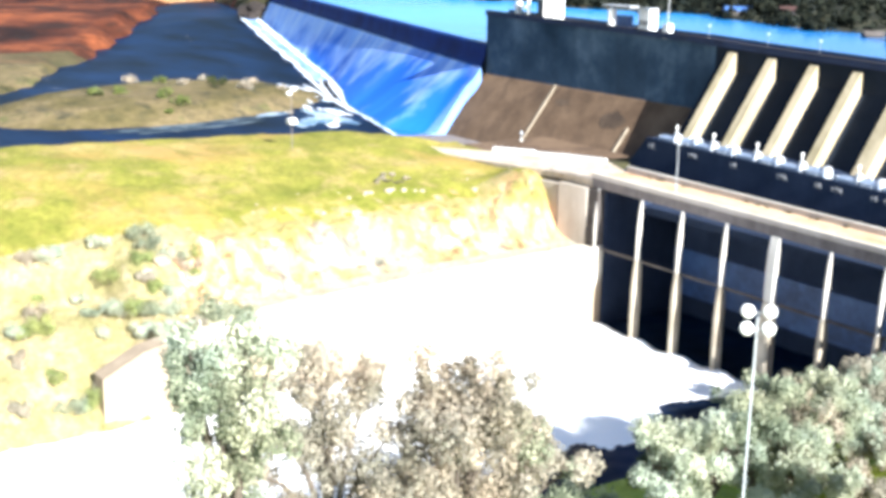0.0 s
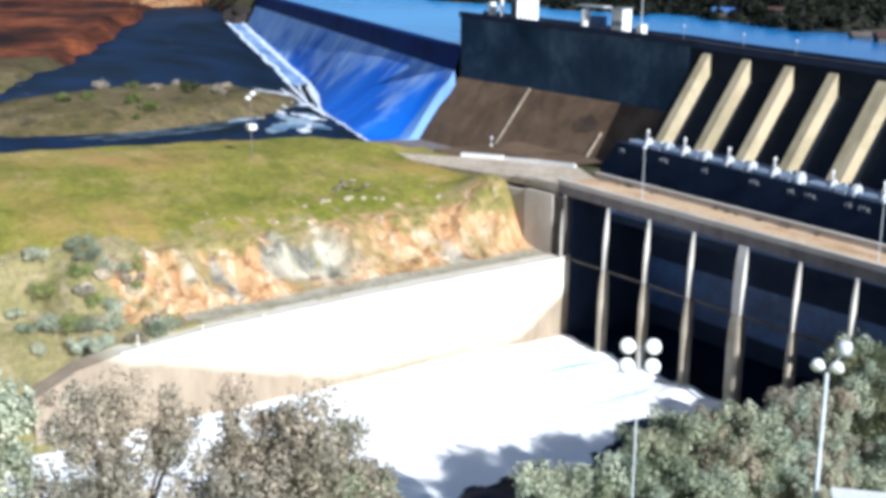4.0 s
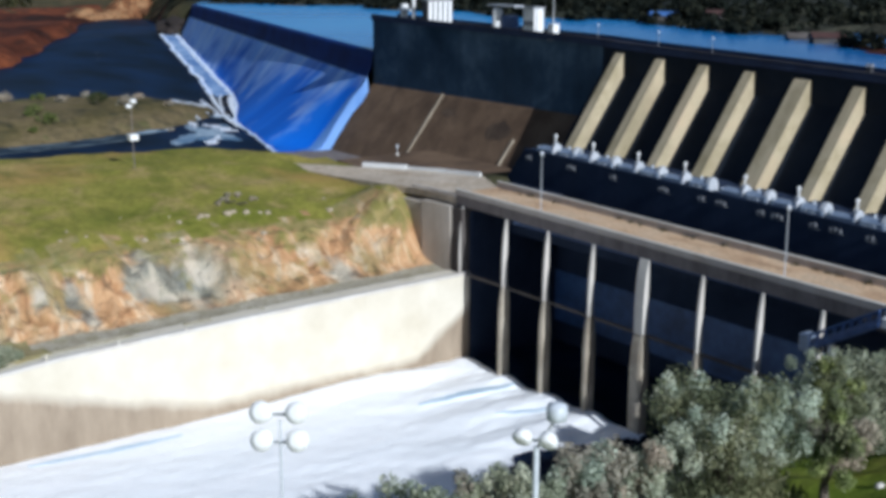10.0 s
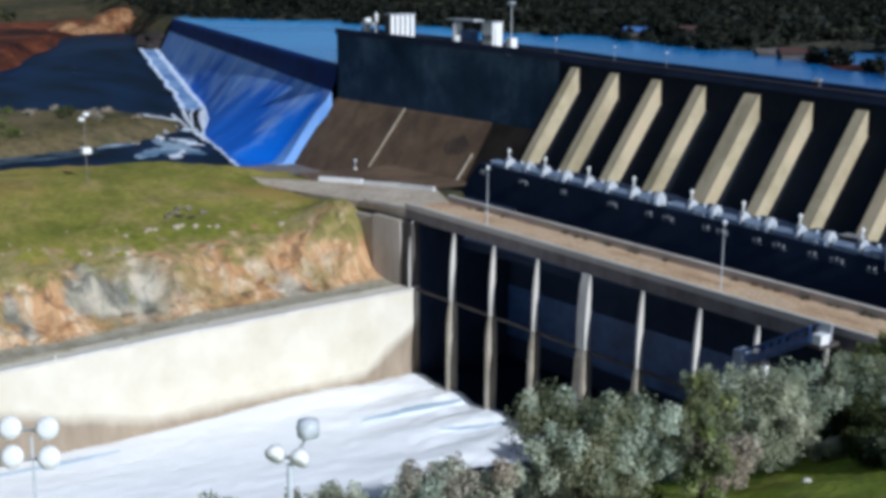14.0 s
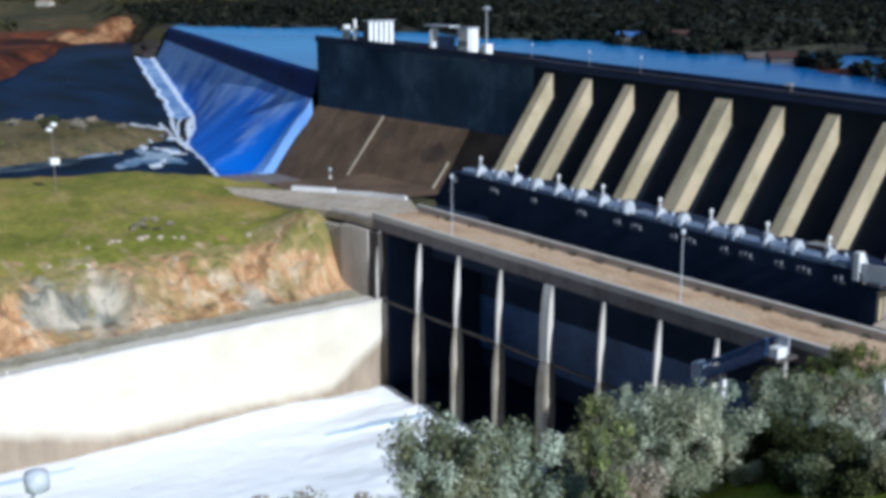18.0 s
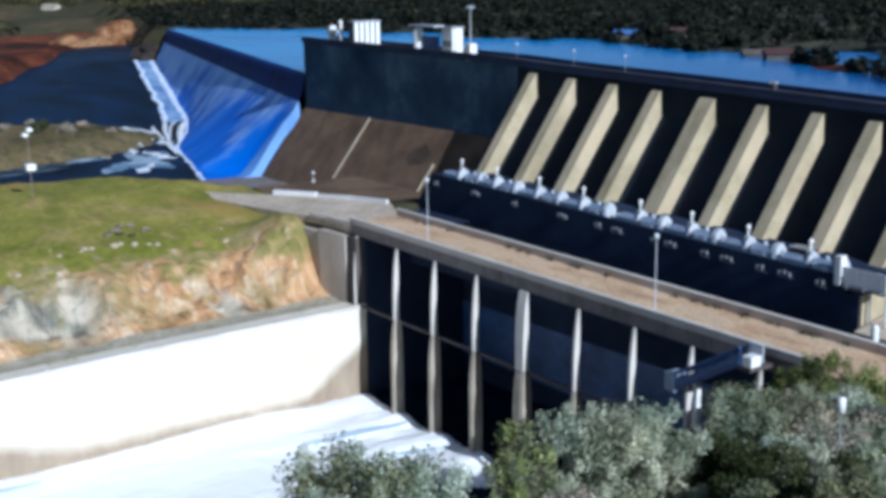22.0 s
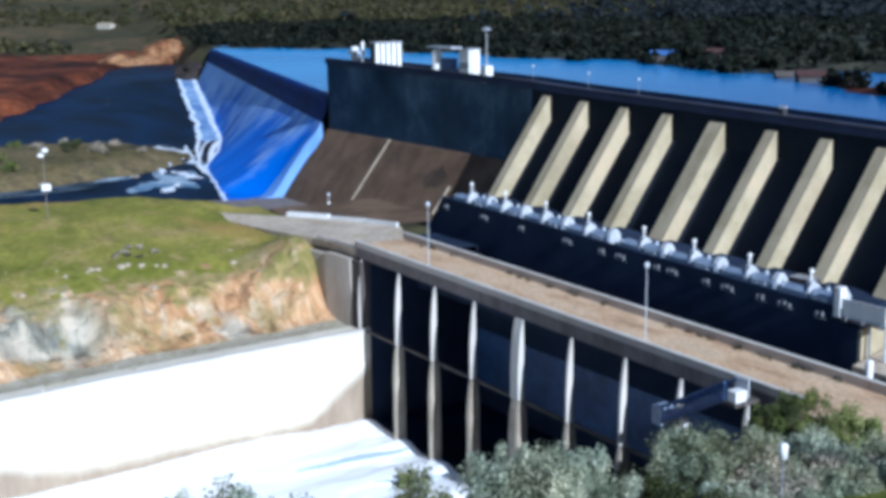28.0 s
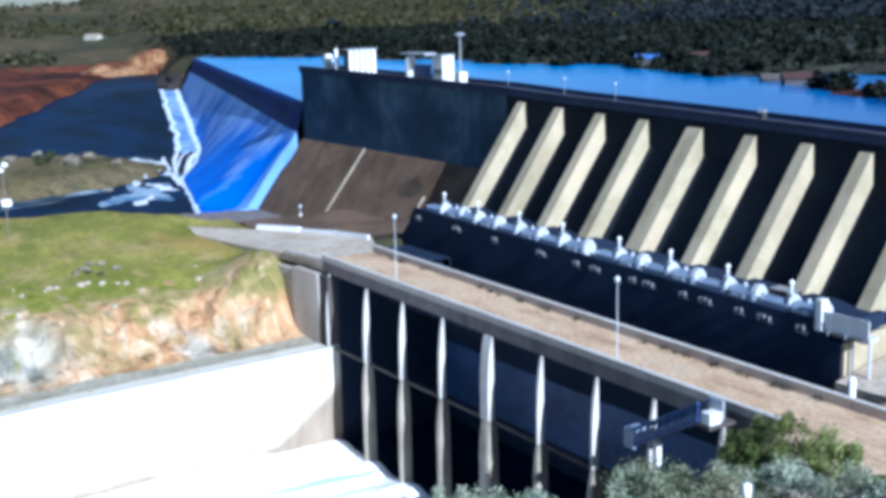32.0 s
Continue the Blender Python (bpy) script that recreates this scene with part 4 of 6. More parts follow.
for i in range(33):
    u = i / 32
    base = Vector((-521 - 12 * u, 100 + 108 * u, 9.0 + 2.0 * (1 - u)))
    ring = []
    for h, back in ((0, 0), (4, 1), (8, 3), (11.0, 6), (11.5, 14)):
        n1 = noise.noise(Vector((u * 9, h * 0.2, 1.7)))
        ring.append(bm.verts.new(base + Vector((-back + 2.5 * n1, 0, h * 1.15 * math.sin(0.12 + 2.7 * u) * (1 + 0.9 * n1) + n1))))
    if prev:
        for k in range(4):
            bm.faces.new((prev[k], ring[k], ring[k + 1], prev[k + 1]))
    prev = ring
part("face", bm, M_OCHRE, cutting)

# ---- dam ----
CREST_X = [-80.2, -60.0, -40.0, -20.0, -10.0, -4.0, 7.0, 20.0, 32.0, 48.0, 65.0, 88.0, 112.0]


def crest_top(x):
    """Top of the crest parapet, which falls gently along the dam."""
    return float(np.interp(x, [-80, -10, 7, 32, 48, 65, 112], [33.2, 31.9, 31.2, 30.5, 30.0, 29.45, 28.0]))


def tilt(bm, fall):
    for v in bm.verts:
        v.co.z += fall * v.co.x


def along_crest(bm, outline, x0, x1):
    """Carries an outline of (y, height below the parapet top or, under -20, fixed height) points along the crest."""
    xs = [x0] + [x for x in CREST_X if x0 + 0.5 < x < x1 - 0.5] + [x1]
    rings = []
    for x in xs:
        rings.append([bm.verts.new((x, y, crest_top(x) + h)) for y, h in outline])
    n = len(outline)
    fs = [bm.faces.new(rings[0]), bm.faces.new(rings[-1][::-1])]
    for r, q in zip(rings, rings[1:]):
        fs += [bm.faces.new((r[i], q[i], q[(i + 1) % n], r[(i + 1) % n])) for i in range(n)]
    bmesh.ops.recalc_face_normals(bm, faces=fs)


dam = thing("dam", "long concrete gravity dam, its downstream face in shade", "dam", kind="structure")
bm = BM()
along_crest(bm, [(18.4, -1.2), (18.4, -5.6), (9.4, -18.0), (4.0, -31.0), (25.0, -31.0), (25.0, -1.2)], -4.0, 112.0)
part("main_block", bm, M_BETWEEN, dam, "face between the ribs, rib shade painted near black")
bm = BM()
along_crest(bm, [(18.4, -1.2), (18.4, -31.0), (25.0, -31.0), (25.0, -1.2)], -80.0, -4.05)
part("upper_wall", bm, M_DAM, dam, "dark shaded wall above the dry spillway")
bm = BM()
prism(bm, [(18.38, 17.5), (18.1, 17.4), (6.2, 2.4), (6.0, -1.0), (18.38, -1.0)], "x", -80.5, -4.1)
part("dry_slope", bm, M_SLOPE, dam, "brown stained dry concrete slope")
for x0, lo, hi in ((-52.5, 0.0, 1.0), (-23.0, 0.0, 0.62)):
    bm = BM()
    y1, z1 = 5.9 + (18.0 - 5.9) * hi, 2.6 + (17.75 - 2.6) * hi
    prism(bm, [(y1, z1), (5.9, 2.6), (6.6, 2.3), (y1 + 0.3, z1 - 0.7)], "x", x0, x0 + 0.45)
    part("joint_wall", bm, M_KERB, dam, "pale concrete dividing kerb")
rng = random.Random(19)
for px, pt, rx, rt in ((-29.0, 0.68, 4.2, 0.13), (-35.0, 0.06, 7.5, 0.05), (-14.0, 0.10, 6.5, 0.07), (-47.0, 0.80, 3.0, 0.05)):
    bm = BM()
    ring = []
    for k in range(22):
        a = 2 * math.pi * k / 22
        r = rng.uniform(0.7, 1.15)
        t = pt + rt * r * math.sin(a)
        ring.append(bm.verts.new((px + rx * r * math.cos(a), 6.15 + 11.9 * t, 2.44 + 15.0 * t)))
    bm.faces.new(ring)
    part("stain", bm, M_STAIN, dam, "dark damp stain on the slope")
bm = BM()
along_crest(bm, [(17.95, -0.75), (17.95, -1.2), (25.4, -1.2), (25.4, -0.75)], -80.2, 112.0)
part("crest_road", bm, M_NAVY, dam, "dark crest slab")
for y0, y1 in ((18.05, 18.3), (25.1, 25.35)):
    bm = BM()
    along_crest(bm, [(y0, 0.0), (y0, -0.75), (y1, -0.75), (y1, 0.0)], -80.1, 112.0)
    part("crest_parapet", bm, M_NAVY, dam, "dark blue crest parapet")
bm = BM()
along_crest(bm, [(18.0, 0.09), (18.0, 0.004), (18.35, 0.004), (18.35, 0.09)], -80.1, 112.0)
part("coping", bm, M_TIE, dam, "thin dull coping")

RIB_X = [1.6, 11.4, 21.2, 30.7, 41.4, 50.9, 60.1, 68.8, 77.7]


def rib_drop(x):
    return -0.0355 * x


for i, x in enumerate(RIB_X):
    w = 3.0 if i == 4 else 2.0
    rib = thing("buttress", "wide pale concrete rib running down the dam face" if i == 4 else "pale concrete rib running down the dam face", "buttress", (x, 0, 0), group="ribs on the dam face")
    bm = BM()
    prism(bm, [(18.38, 29.62), (17.9, 29.52), (6.6, 13.7), (9.5, 13.3), (18.38, 25.6)], "x", -w, 0.0)
    bmesh.ops.bevel(bm, geom=list(bm.edges), offset=0.08, segments=1, affect='EDGES')
    for v in bm.verts:
        v.co.z += rib_drop(x)
    part("shaft", bm, M_RIB, rib)
    for k in range(1, 4):
        t = k / 4
        y, z = 17.9 + (6.6 - 17.9) * t, 29.52 + (13.7 - 29.52) * t
        bm = BM()
        prism(bm, [(y - 0.02, z - 0.02), (y + 1.9, z - 1.4), (y + 1.96, z - 1.33), (y + 0.06, z + 0.05)], "x", -w - 0.012, 0.012)
        for v in bm.verts:
            v.co.z += rib_drop(x)
        part("lift_joint", bm, M_RIB, rib, "faint casting joint")

# ---- things on the crest ----
def crest_z(x):
    return crest_top(x) - 0.7


def window_pane(bm, x, y, z, w, h):
    box(bm, x - w / 2, x + w / 2, y - 0.04, y + 0.06, z, z + h)


house = thing("gate_house", "gate house across the dam crest with five tall white panels", "building", (-58.4, 18.6, crest_z(-58.4)))
bm = BM()
box(bm, -2.2, -0.22, 0.0, 6.5, -0.6, 4.7, 0.05)
part("wall", bm, M_DARK, house, "dark wall between the panels")
for k in range(5):
    bm = BM()
    box(bm, -0.2, 0.0, 0.18 + 1.29 * k, 1.06 + 1.29 * k, -0.3, 4.6, 0.04)
    part("panel", bm, M_WHITE, house)
bm = BM()
box(bm, -2.4, 0.15, -0.1, 6.6, 4.72, 4.9, 0.03)
part("roof", bm, M_ROOFGREY, house)
hoist = thing("hoist_tower", "slim white hoist post on the dam crest", "tower", (-68.3, 18.9, crest_z(-68)))
bm = BM()
box(bm, -0.5, 0.5, -0.5, 0.9, -0.6, 3.6, 0.05)
part("post", bm, M_WHITE, hoist)
bm = BM()
box(bm, -1.1, 3.6, -0.8, 0.8, 2.2, 2.7)
part("arm", bm, M_INSUL, hoist)
bm = BM()
lathe(bm, [(0.35, -0.6), (0.35, 4.2), (0.5, 4.3), (0.1, 4.9)], (-4.6 + 8.6, 0, 0), 10)
part("bollard", bm, M_WHITE, hoist)
drum = thing("surge_drum", "white upright cylinder on the dam crest", "tank", (-35.7, 19.4, crest_z(-35.7)))
bm = BM()
lathe(bm, [(0.97, -0.6), (0.97, 3.9), (0.7, 4.4), (0.2, 4.6)], seg=16)
part("shell", bm, M_WHITE, drum, smooth=False)
bm = BM()
box(bm, 1.6, 5.4, -0.2, 1.2, -0.6, 3.0, 0.05)
part("panel", bm, M_BLUE, drum, "blue grey panel")
bm = BM()
box(bm, -2.4, 6.4, -0.9, 1.6, 4.75, 5.05, 0.04)
part("canopy", bm, M_ROOFGREY, drum, "pale flat canopy")
cab = thing("control_cabin", "white control cabin with dark windows on the dam crest", "building", (-25.3, 20.4, crest_z(-25)))
bm = BM()
box(bm, -1.2, 2.1, -2.0, 0.4, -0.6, 4.9, 0.06)
part("wall", bm, M_WHITE, cab)
bm = BM()
box(bm, -1.4, 2.3, -2.2, 0.6, 4.92, 5.1)
part("roof", bm, M_ROOFGREY, cab)
for k in range(3):
    bm = BM()
    window_pane(bm, -0.6 + 1.05 * k, -2.02, 1.6, 0.6, 1.0)
    pane = part("window", bm, M_DARK, cab)
    for z in (1.56, 2.6):
        bm = BM()
        box(bm, -0.95 + 1.05 * k, -0.25 + 1.05 * k, -2.08, -2.005, z, z + 0.05)
        part("frame", bm, M_STEEL, pane)
kiosk = thing("kiosk", "small white kiosk with a tall aerial on the dam crest", "kiosk", (-18.2, 18.9, crest_z(-18.2)))
bm = BM()
box(bm, -0.8, 0.8, -0.7, 0.8, -0.6, 2.4, 0.05)
part("cabin", bm, M_WHITE, kiosk)
bm = BM()
rod(bm, (0, 0, 2.4), (0, 0, 8.6), 0.13, 0.08)
part("mast", bm, M_STEEL, kiosk)
bm = BM()
lathe(bm, [(0.15, 8.4), (0.9, 8.7), (0.9, 8.9), (0.2, 9.2)], seg=12)
part("aerial_head", bm, M_STEEL, kiosk)


def crest_lamp(x, y=24.6):
    ob = thing("street_lamp", "slim grey lamp post on the dam crest", "street lamp", (x, y, crest_z(x)), group="lamps on the crest")
    bm = BM()
    rod(bm, (0, 0, -0.6), (0, 0, 2.3), 0.06, 0.045)
    part("post", bm, M_FITTING, ob)
    bm = BM()
    lathe(bm, [(0.08, 2.2), (0.24, 2.4), (0.2, 2.55), (0.05, 2.65)])
    part("lantern", bm, M_INSUL, ob)
    return ob


for x in (-12.0, 3.5, 16.0):
    crest_lamp(x)
hut = thing("sentry_box", "small dark sentry box on the dam crest", "kiosk", (50.0, 20.0, crest_z(50)))
bm = BM()
box(bm, -0.4, 0.4, -0.4, 0.4, -0.6, 1.4, 0.04)
part("cabin", bm, M_DARK, hut)
bm = BM()
prism(bm, [(-0.5, 1.4), (0.5, 1.4), (0.0, 1.8)], "x", -0.5, 0.5)
part("roof", bm, M_STEEL, hut)

# ---- power station ----
PH_FALL = -0.024
ph = thing("powerhouse", "long dark concrete power station in shade", "powerhouse", kind="structure")
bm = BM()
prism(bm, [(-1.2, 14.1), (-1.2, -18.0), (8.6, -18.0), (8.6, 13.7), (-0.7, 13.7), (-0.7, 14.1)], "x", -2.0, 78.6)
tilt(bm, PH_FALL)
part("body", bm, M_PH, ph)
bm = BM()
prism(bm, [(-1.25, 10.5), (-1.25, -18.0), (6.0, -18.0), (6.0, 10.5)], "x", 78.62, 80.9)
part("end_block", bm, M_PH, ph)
# pale slab for the sunlit end; the other sides hold painted shade
bm = BM()
prism(bm, [(-1.2, 10.45), (-1.2, -18.0), (14.0, -18.0), (14.0, 11.2), (4.0, 11.1)], "x", 80.92, 81.3)
part("end_wall", bm, M_RIB, ph, "sunlit tan end wall")
# Unseen slab, added to keep sunlight out of the recess behind the piers.
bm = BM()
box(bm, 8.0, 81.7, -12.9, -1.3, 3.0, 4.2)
part("recess_cover", bm, M_PH, ph, "unseen slab keeping sunlight out of the recess")
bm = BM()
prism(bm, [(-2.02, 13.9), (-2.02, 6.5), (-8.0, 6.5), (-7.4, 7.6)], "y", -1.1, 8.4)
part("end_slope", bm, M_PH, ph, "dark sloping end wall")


def roof_z(x):
    return 13.7 + PH_FALL * x


def wall_light(x, z, wide):
    ob = thing("wall_fitting", "cluster of small pale fittings on the power station wall", "wall fitting", (x, -1.25, z), group="fittings on the power station wall")
    for k in range(wide):
        bm = BM()
        box(bm, -0.9 + 0.75 * k, -0.55 + 0.75 * k, -0.2, 0.03, -0.2 + 0.12 * (k % 2), 0.35 + 0.12 * (k % 2), 0.05)
        part("fitting", bm, M_FITTING, ob)
    bm = BM()
    rod(bm, (-0.9, -0.12, -0.3), (-0.9 + 0.75 * wide, -0.12, -0.3), 0.05, seg=6)
    part("rail", bm, M_FITTING, ob)
    return ob


for k, x in enumerate((-0.2, 10.2, 20.4, 30.9, 38.8, 42.2, 49.7, 52.2, 58.5, 61.7, 67.3, 70.6, 76.0)):
    wall_light(x, 12.6 - 0.022 * x, 2 + k % 2)


def bushing(bm, x, y, z, h, r):
    rod(bm, (x, y, z), (x, y, z + h), r * 0.4, seg=6)
    for j in range(4):
        lathe(bm, [(r * 0.5, z + h * (0.2 + 0.2 * j)), (r, z + h * (0.24 + 0.2 * j)), (r * 0.5, z + h * (0.3 + 0.2 * j))], (x, y, 0), 8)


M_CASE = mottled("pale_blue_grey_enamel", [(0.3, (0.50, 0.56, 0.64)), (0.7, (0.64, 0.69, 0.75))], 0.5, rough=0.5, speck=0.2, bumpiness=0.1)


def casing(bm, x0, x1, y0, y1, h0, h1):
    """A sheet-metal housing with a ridged lid, higher along its middle."""
    ym = (y0 + y1) / 2
    prism(bm, [(y0, 0.0), (y0, h0), (ym - 0.35, h1), (ym + 0.35, h1), (y1, h0), (y1, 0.0)], "x", x0, x1)
    bmesh.ops.bevel(bm, geom=list(bm.edges), offset=0.05, segments=1, affect='EDGES')


tr = thing("transformer", "transformer housing painted shaded blue-grey, sunlit white at its end, white bushing", "transformer", (4.2, 0.6, roof_z(4.2)), group="transformers on the roof")
# body coloured blue-grey as if shaded, sun-facing end coloured white as if lit
bm = BM()
casing(bm, -3.3, 0.3, -1.1, 1.1, 0.9, 1.3)
part("housing", bm, M_SCREEN, tr)
bm = BM()
casing(bm, 0.31, 0.55, -1.0, 1.0, 1.3, 1.9)
part("lit_end_panel", bm, M_ENAMEL, tr)
bm = BM()
box(bm, -3.9, -3.35, -0.9, 0.9, 0.0, 1.1, 0.06)
part("radiator", bm, M_CASE, tr)
bm = BM()
box(bm, -0.4, 0.3, -0.35, 0.35, 1.28, 2.0, 0.08)
part("turret", bm, M_ENAMEL, tr)
bm = BM()
bushing(bm, 0.0, 0.0, 2.0, 1.0, 0.22)
part("bushing", bm, M_WHITE, tr)
bm = BM()
lathe(bm, [(0.12, 2.95), (0.3, 3.05), (0.25, 3.3), (0.08, 3.45)], seg=8)
part("bushing_cap", bm, M_WHITE, tr)
dome = thing("switchgear_housing", "switchgear housing painted shaded blue-grey, sunlit white at its end", "switchgear", (9.5, 0.6, roof_z(9.5)), group="switchgear on the roof")
# same split: shaded tone on the body, sunlit white on the end
bm = BM()
casing(bm, -3.4, 0.25, -1.15, 1.15, 1.0, 1.5)
part("housing", bm, M_SCREEN, dome)
bm = BM()
casing(bm, -0.35, 0.5, -0.95, 0.95, 1.3, 2.0)
part("lit_end_housing", bm, M_ENAMEL, dome)
for k in range(2):
    bm = BM()
    box(bm, -3.1 + 1.2 * k, -2.15 + 1.2 * k, -1.22, -1.152, 0.2, 0.9)
    door = part("door", bm, M_CASE, dome)
    bm = BM()
    box(bm, -2.35 + 1.2 * k, -2.25 + 1.2 * k, -1.27, -1.225, 0.45, 0.65)
    part("handle", bm, M_STEEL, door)
bm = BM()
rod(bm, (-1.9, 0, 1.45), (-1.9, 0, 1.9), 0.2, seg=8)
part("vent", bm, M_CASE, dome)
for x in (13.4, 23.6, 33.4, 44.8, 54.1, 63.4, 72.7):
    copy_thing(tr, pose(x, 0.6, roof_z(x)))
for x in (18.6, 28.6, 38.6, 49.2, 58.6, 68.0, 77.0):
    copy_thing(dome, pose(x, 0.6, roof_z(x)))
bm = BM()
red = thing("red_cabinet", "faded red steel cabinet on the power station roof", "cabinet", (70.2, 2.4, roof_z(70)))
box(bm, -1.6, 1.6, -0.8, 0.8, 0, 1.6, 0.06)
part("body", bm, M_ROOFDIM, red)
bm = BM()
box(bm, -1.45, 1.45, -0.85, 0.85, 1.61, 1.70)
part("lid", bm, M_STEEL, red)
plat = thing("service_platform", "pale panelled walkway at the end of the power station", "platform", (78.4, 0.0, 11.3))
bm = BM()
box(bm, 0.0, 5.8, -1.1, 0.2, 0.0, 0.3)
part("slab", bm, M_INSUL, plat)
for k in range(6):
    bm = BM()
    box(bm, 0.05 + 0.95 * k, 0.93 + 0.95 * k, -1.12, -1.02, 0.31, 2.1)
    part("panel", bm, M_WHITE, plat)
bm = BM()
box(bm, -0.9, -0.05, -1.3, -0.3, -0.1, 3.2, 0.06)
part("end_pillar", bm, M_WHITE, plat, "white end pillar")
for x in (3.4, 5.5):
    bm = BM()
    rod(bm, (x, -0.6, -4.0), (x, -0.6, 0.0), 0.15)
    part("leg", bm, M_INSUL, plat)
wing = thing("wing_wall", "sunlit tan concrete apron sloping up beside the power station", "apron", kind="structure")
bm = BM()
prism(bm, [(-3.0, 4.0), (-3.0, 7.0), (2.4, 8.0), (12.0, 9.6), (12.0, 4.0)], "x", 81.75, 104.0)
part("apron", bm, M_DUSTY, wing)
bm = BM()
prism(bm, [(6.1, 4.0), (6.1, 9.2), (7.6, 10.4), (12.0, 10.6), (12.0, 4.0)], "x", 78.7, 81.7)
part("corner", bm, M_RIB, wing)
# Bar added to paint in the dark gap under the platform.
pipe = thing("pipe", "dark bar standing in for the gap under the service platform", "pipe", (78.7, -1.3, 11.15))
bm = BM()
rod(bm, (-0.1, 0, 0.1), (5.4, 0, 0.1), 0.16, seg=8)
part("run", bm, M_TIE, pipe)
for x in (0.6, 2.8, 5.0):
    bm = BM()
    box(bm, x - 0.1, x + 0.1, -0.22, 0.22, -0.1, 0.3)
    part("bracket", bm, M_STEEL, pipe)

# ---- retaining wall ----
rw = thing("retaining_wall", "tall pale concrete retaining wall, wet and brown along the water", "wall", kind="structure")
bm = BM()
TOPS = [(-21.0, -2.6), (-60.0, -3.3), (-86.0, -4.1), (-100.0, -5.3), (-106.0, -6.5), (-112.0, -9.4)]
prism(bm, [(y, z) for y, z in TOPS] + [(-112.0, -21.0), (-21.0, -21.0)], "x", 5.2, 9.0)
part("wall", bm, M_RETAIN, rw)
bm = BM()
prism(bm, [(y, z + 0.25) for y, z in TOPS[:4]] + [(y, z - 0.2) for y, z in TOPS[3::-1]], "x", 8.3, 9.12)
part("coping", bm, M_PIER, rw)
for k in range(8):
    y = -31.0 - 9.5 * k
    bm = BM()
    box(bm, 8.95, 9.03, y - 0.08, y + 0.08, -16.0, -3.0)
    part("joint", bm, M_RETAIN, rw)

# ---- road bridge ----


def on_bridge(bm):
    """The bridge falls very gently towards its far end."""
    for v in bm.verts:
        v.co.z += -0.010 * (v.co.x - 70.0)
    return bm


bridge = thing("bridge", "long concrete road bridge with a dusty tan deck", "bridge", kind="structure")
bm = BM()
box(bm, 6.0, 112.0, -21.3, -13.1, 8.2, 9.2)
part("deck", on_bridge(bm), M_ROAD, bridge)
# girder tone is darkened to paint in the shade below the parapet
for y0, y1 in ((-21.5, -20.9), (-13.5, -12.7)):
    bm = BM()
    box(bm, 6.0, 94.0, y0, y1, 7.4, 9.0)
    part("girder", on_bridge(bm), M_GIRDER, bridge)
for y0, y1, top in ((-21.65, -21.25, 9.75), (-13.3, -12.9, 10.05)):
    for k in range(10 if y0 < -20 else 13):
        bm = BM()
        box(bm, 6.0 + 8.6 * k + 0.04, 6.0 + 8.6 * (k + 1) - 0.04, y0, y1, 9.02, top, 0.05)
        part("parapet", on_bridge(bm), M_PARAPET, bridge)
    bm = BM()
    box(bm, 6.0, 92.0 if y0 < -20 else 117.0, y0 - 0.08, y1 + 0.08, top + 0.004, top + 0.18)
    part("coping", on_bridge(bm), M_PIER, bridge)
PIERS = [(8.2, 0.4), (19.1, 0.45), (28.6, 0.45), (38.1, 0.45), (48.5, 1.7), (58.0, 0.45), (67.3, 0.45), (75.9, 0.45), (85.0, 0.45)]
for i, (x, w) in enumerate(PIERS):
    pier = thing("bridge_pier", "broad twin concrete pier under the bridge" if w > 1 else "slender concrete pier, sunlit on one side and wet below", "pier", (x, -21.6, 0), group="piers under the bridge")
    top = 7.38 - 0.010 * (x - 70.0)
    bm = BM()
    prism(bm, [(0.12, top), (-0.10, top), (-0.45, top - 1.8), (-0.70, 3.4), (-0.80, 1.0), (-0.80, -2.5), (0.12, -2.5)], "x", -w, 0.0)
    bmesh.ops.bevel(bm, geom=list(bm.edges), offset=0.06, segments=1, affect='EDGES')
    part("shaft", bm, M_PIER, pier)
    bm = BM()
    lw = w + 0.45
    foot = [(-lw, 0.5), (-lw, -0.75), (-lw * 0.75, -1.1), (-lw * 0.2, -1.15), (0.12, -1.0), (0.12, 0.5)]
    rings = []
    for z, k in ((-19.0, 1.0), (-7.5, 1.0), (-5.4, 0.92), (-4.0, 0.80), (-3.0, 0.66), (-2.52, 0.52)):
        rings.append([bm.verts.new((-w / 2 + (px + w / 2) * (0.55 + 0.45 * k), 0.1 + (py - 0.1) * k, z)) for px, py in foot])
    for r, q in zip(rings, rings[1:]):
        for n in range(6):
            bm.faces.new((r[n], r[(n + 1) % 6], q[(n + 1) % 6], q[n]))
    bm.faces.new(rings[-1])
    bmesh.ops.recalc_face_normals(bm, faces=list(bm.faces))
    part("base", bm, M_PIER_WET, pier, "wet stained lower pier with a rounded nose")
    if i:
        x0 = PIERS[i - 1][0] - x + 0.25
        bm = BM()
        box(bm, x0, -lw - 0.05, -0.2, 0.2, -2.85, -2.48, 0.03)
        part("strut", bm, M_TIE, pier, "dark horizontal tie beam")
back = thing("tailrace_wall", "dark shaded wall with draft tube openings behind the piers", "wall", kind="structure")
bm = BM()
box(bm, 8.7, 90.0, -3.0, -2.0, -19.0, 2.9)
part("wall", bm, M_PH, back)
# added panels that hold the blue tint of the shaded bays
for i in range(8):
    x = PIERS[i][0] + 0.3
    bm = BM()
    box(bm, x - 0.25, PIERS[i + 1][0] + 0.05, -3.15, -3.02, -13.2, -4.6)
    part("gate", bm, M_BAY_BLUE, back, "added panel tinted for the bluish shade behind the piers")
rng = np.random.RandomState(8)
vw, qw = [], []
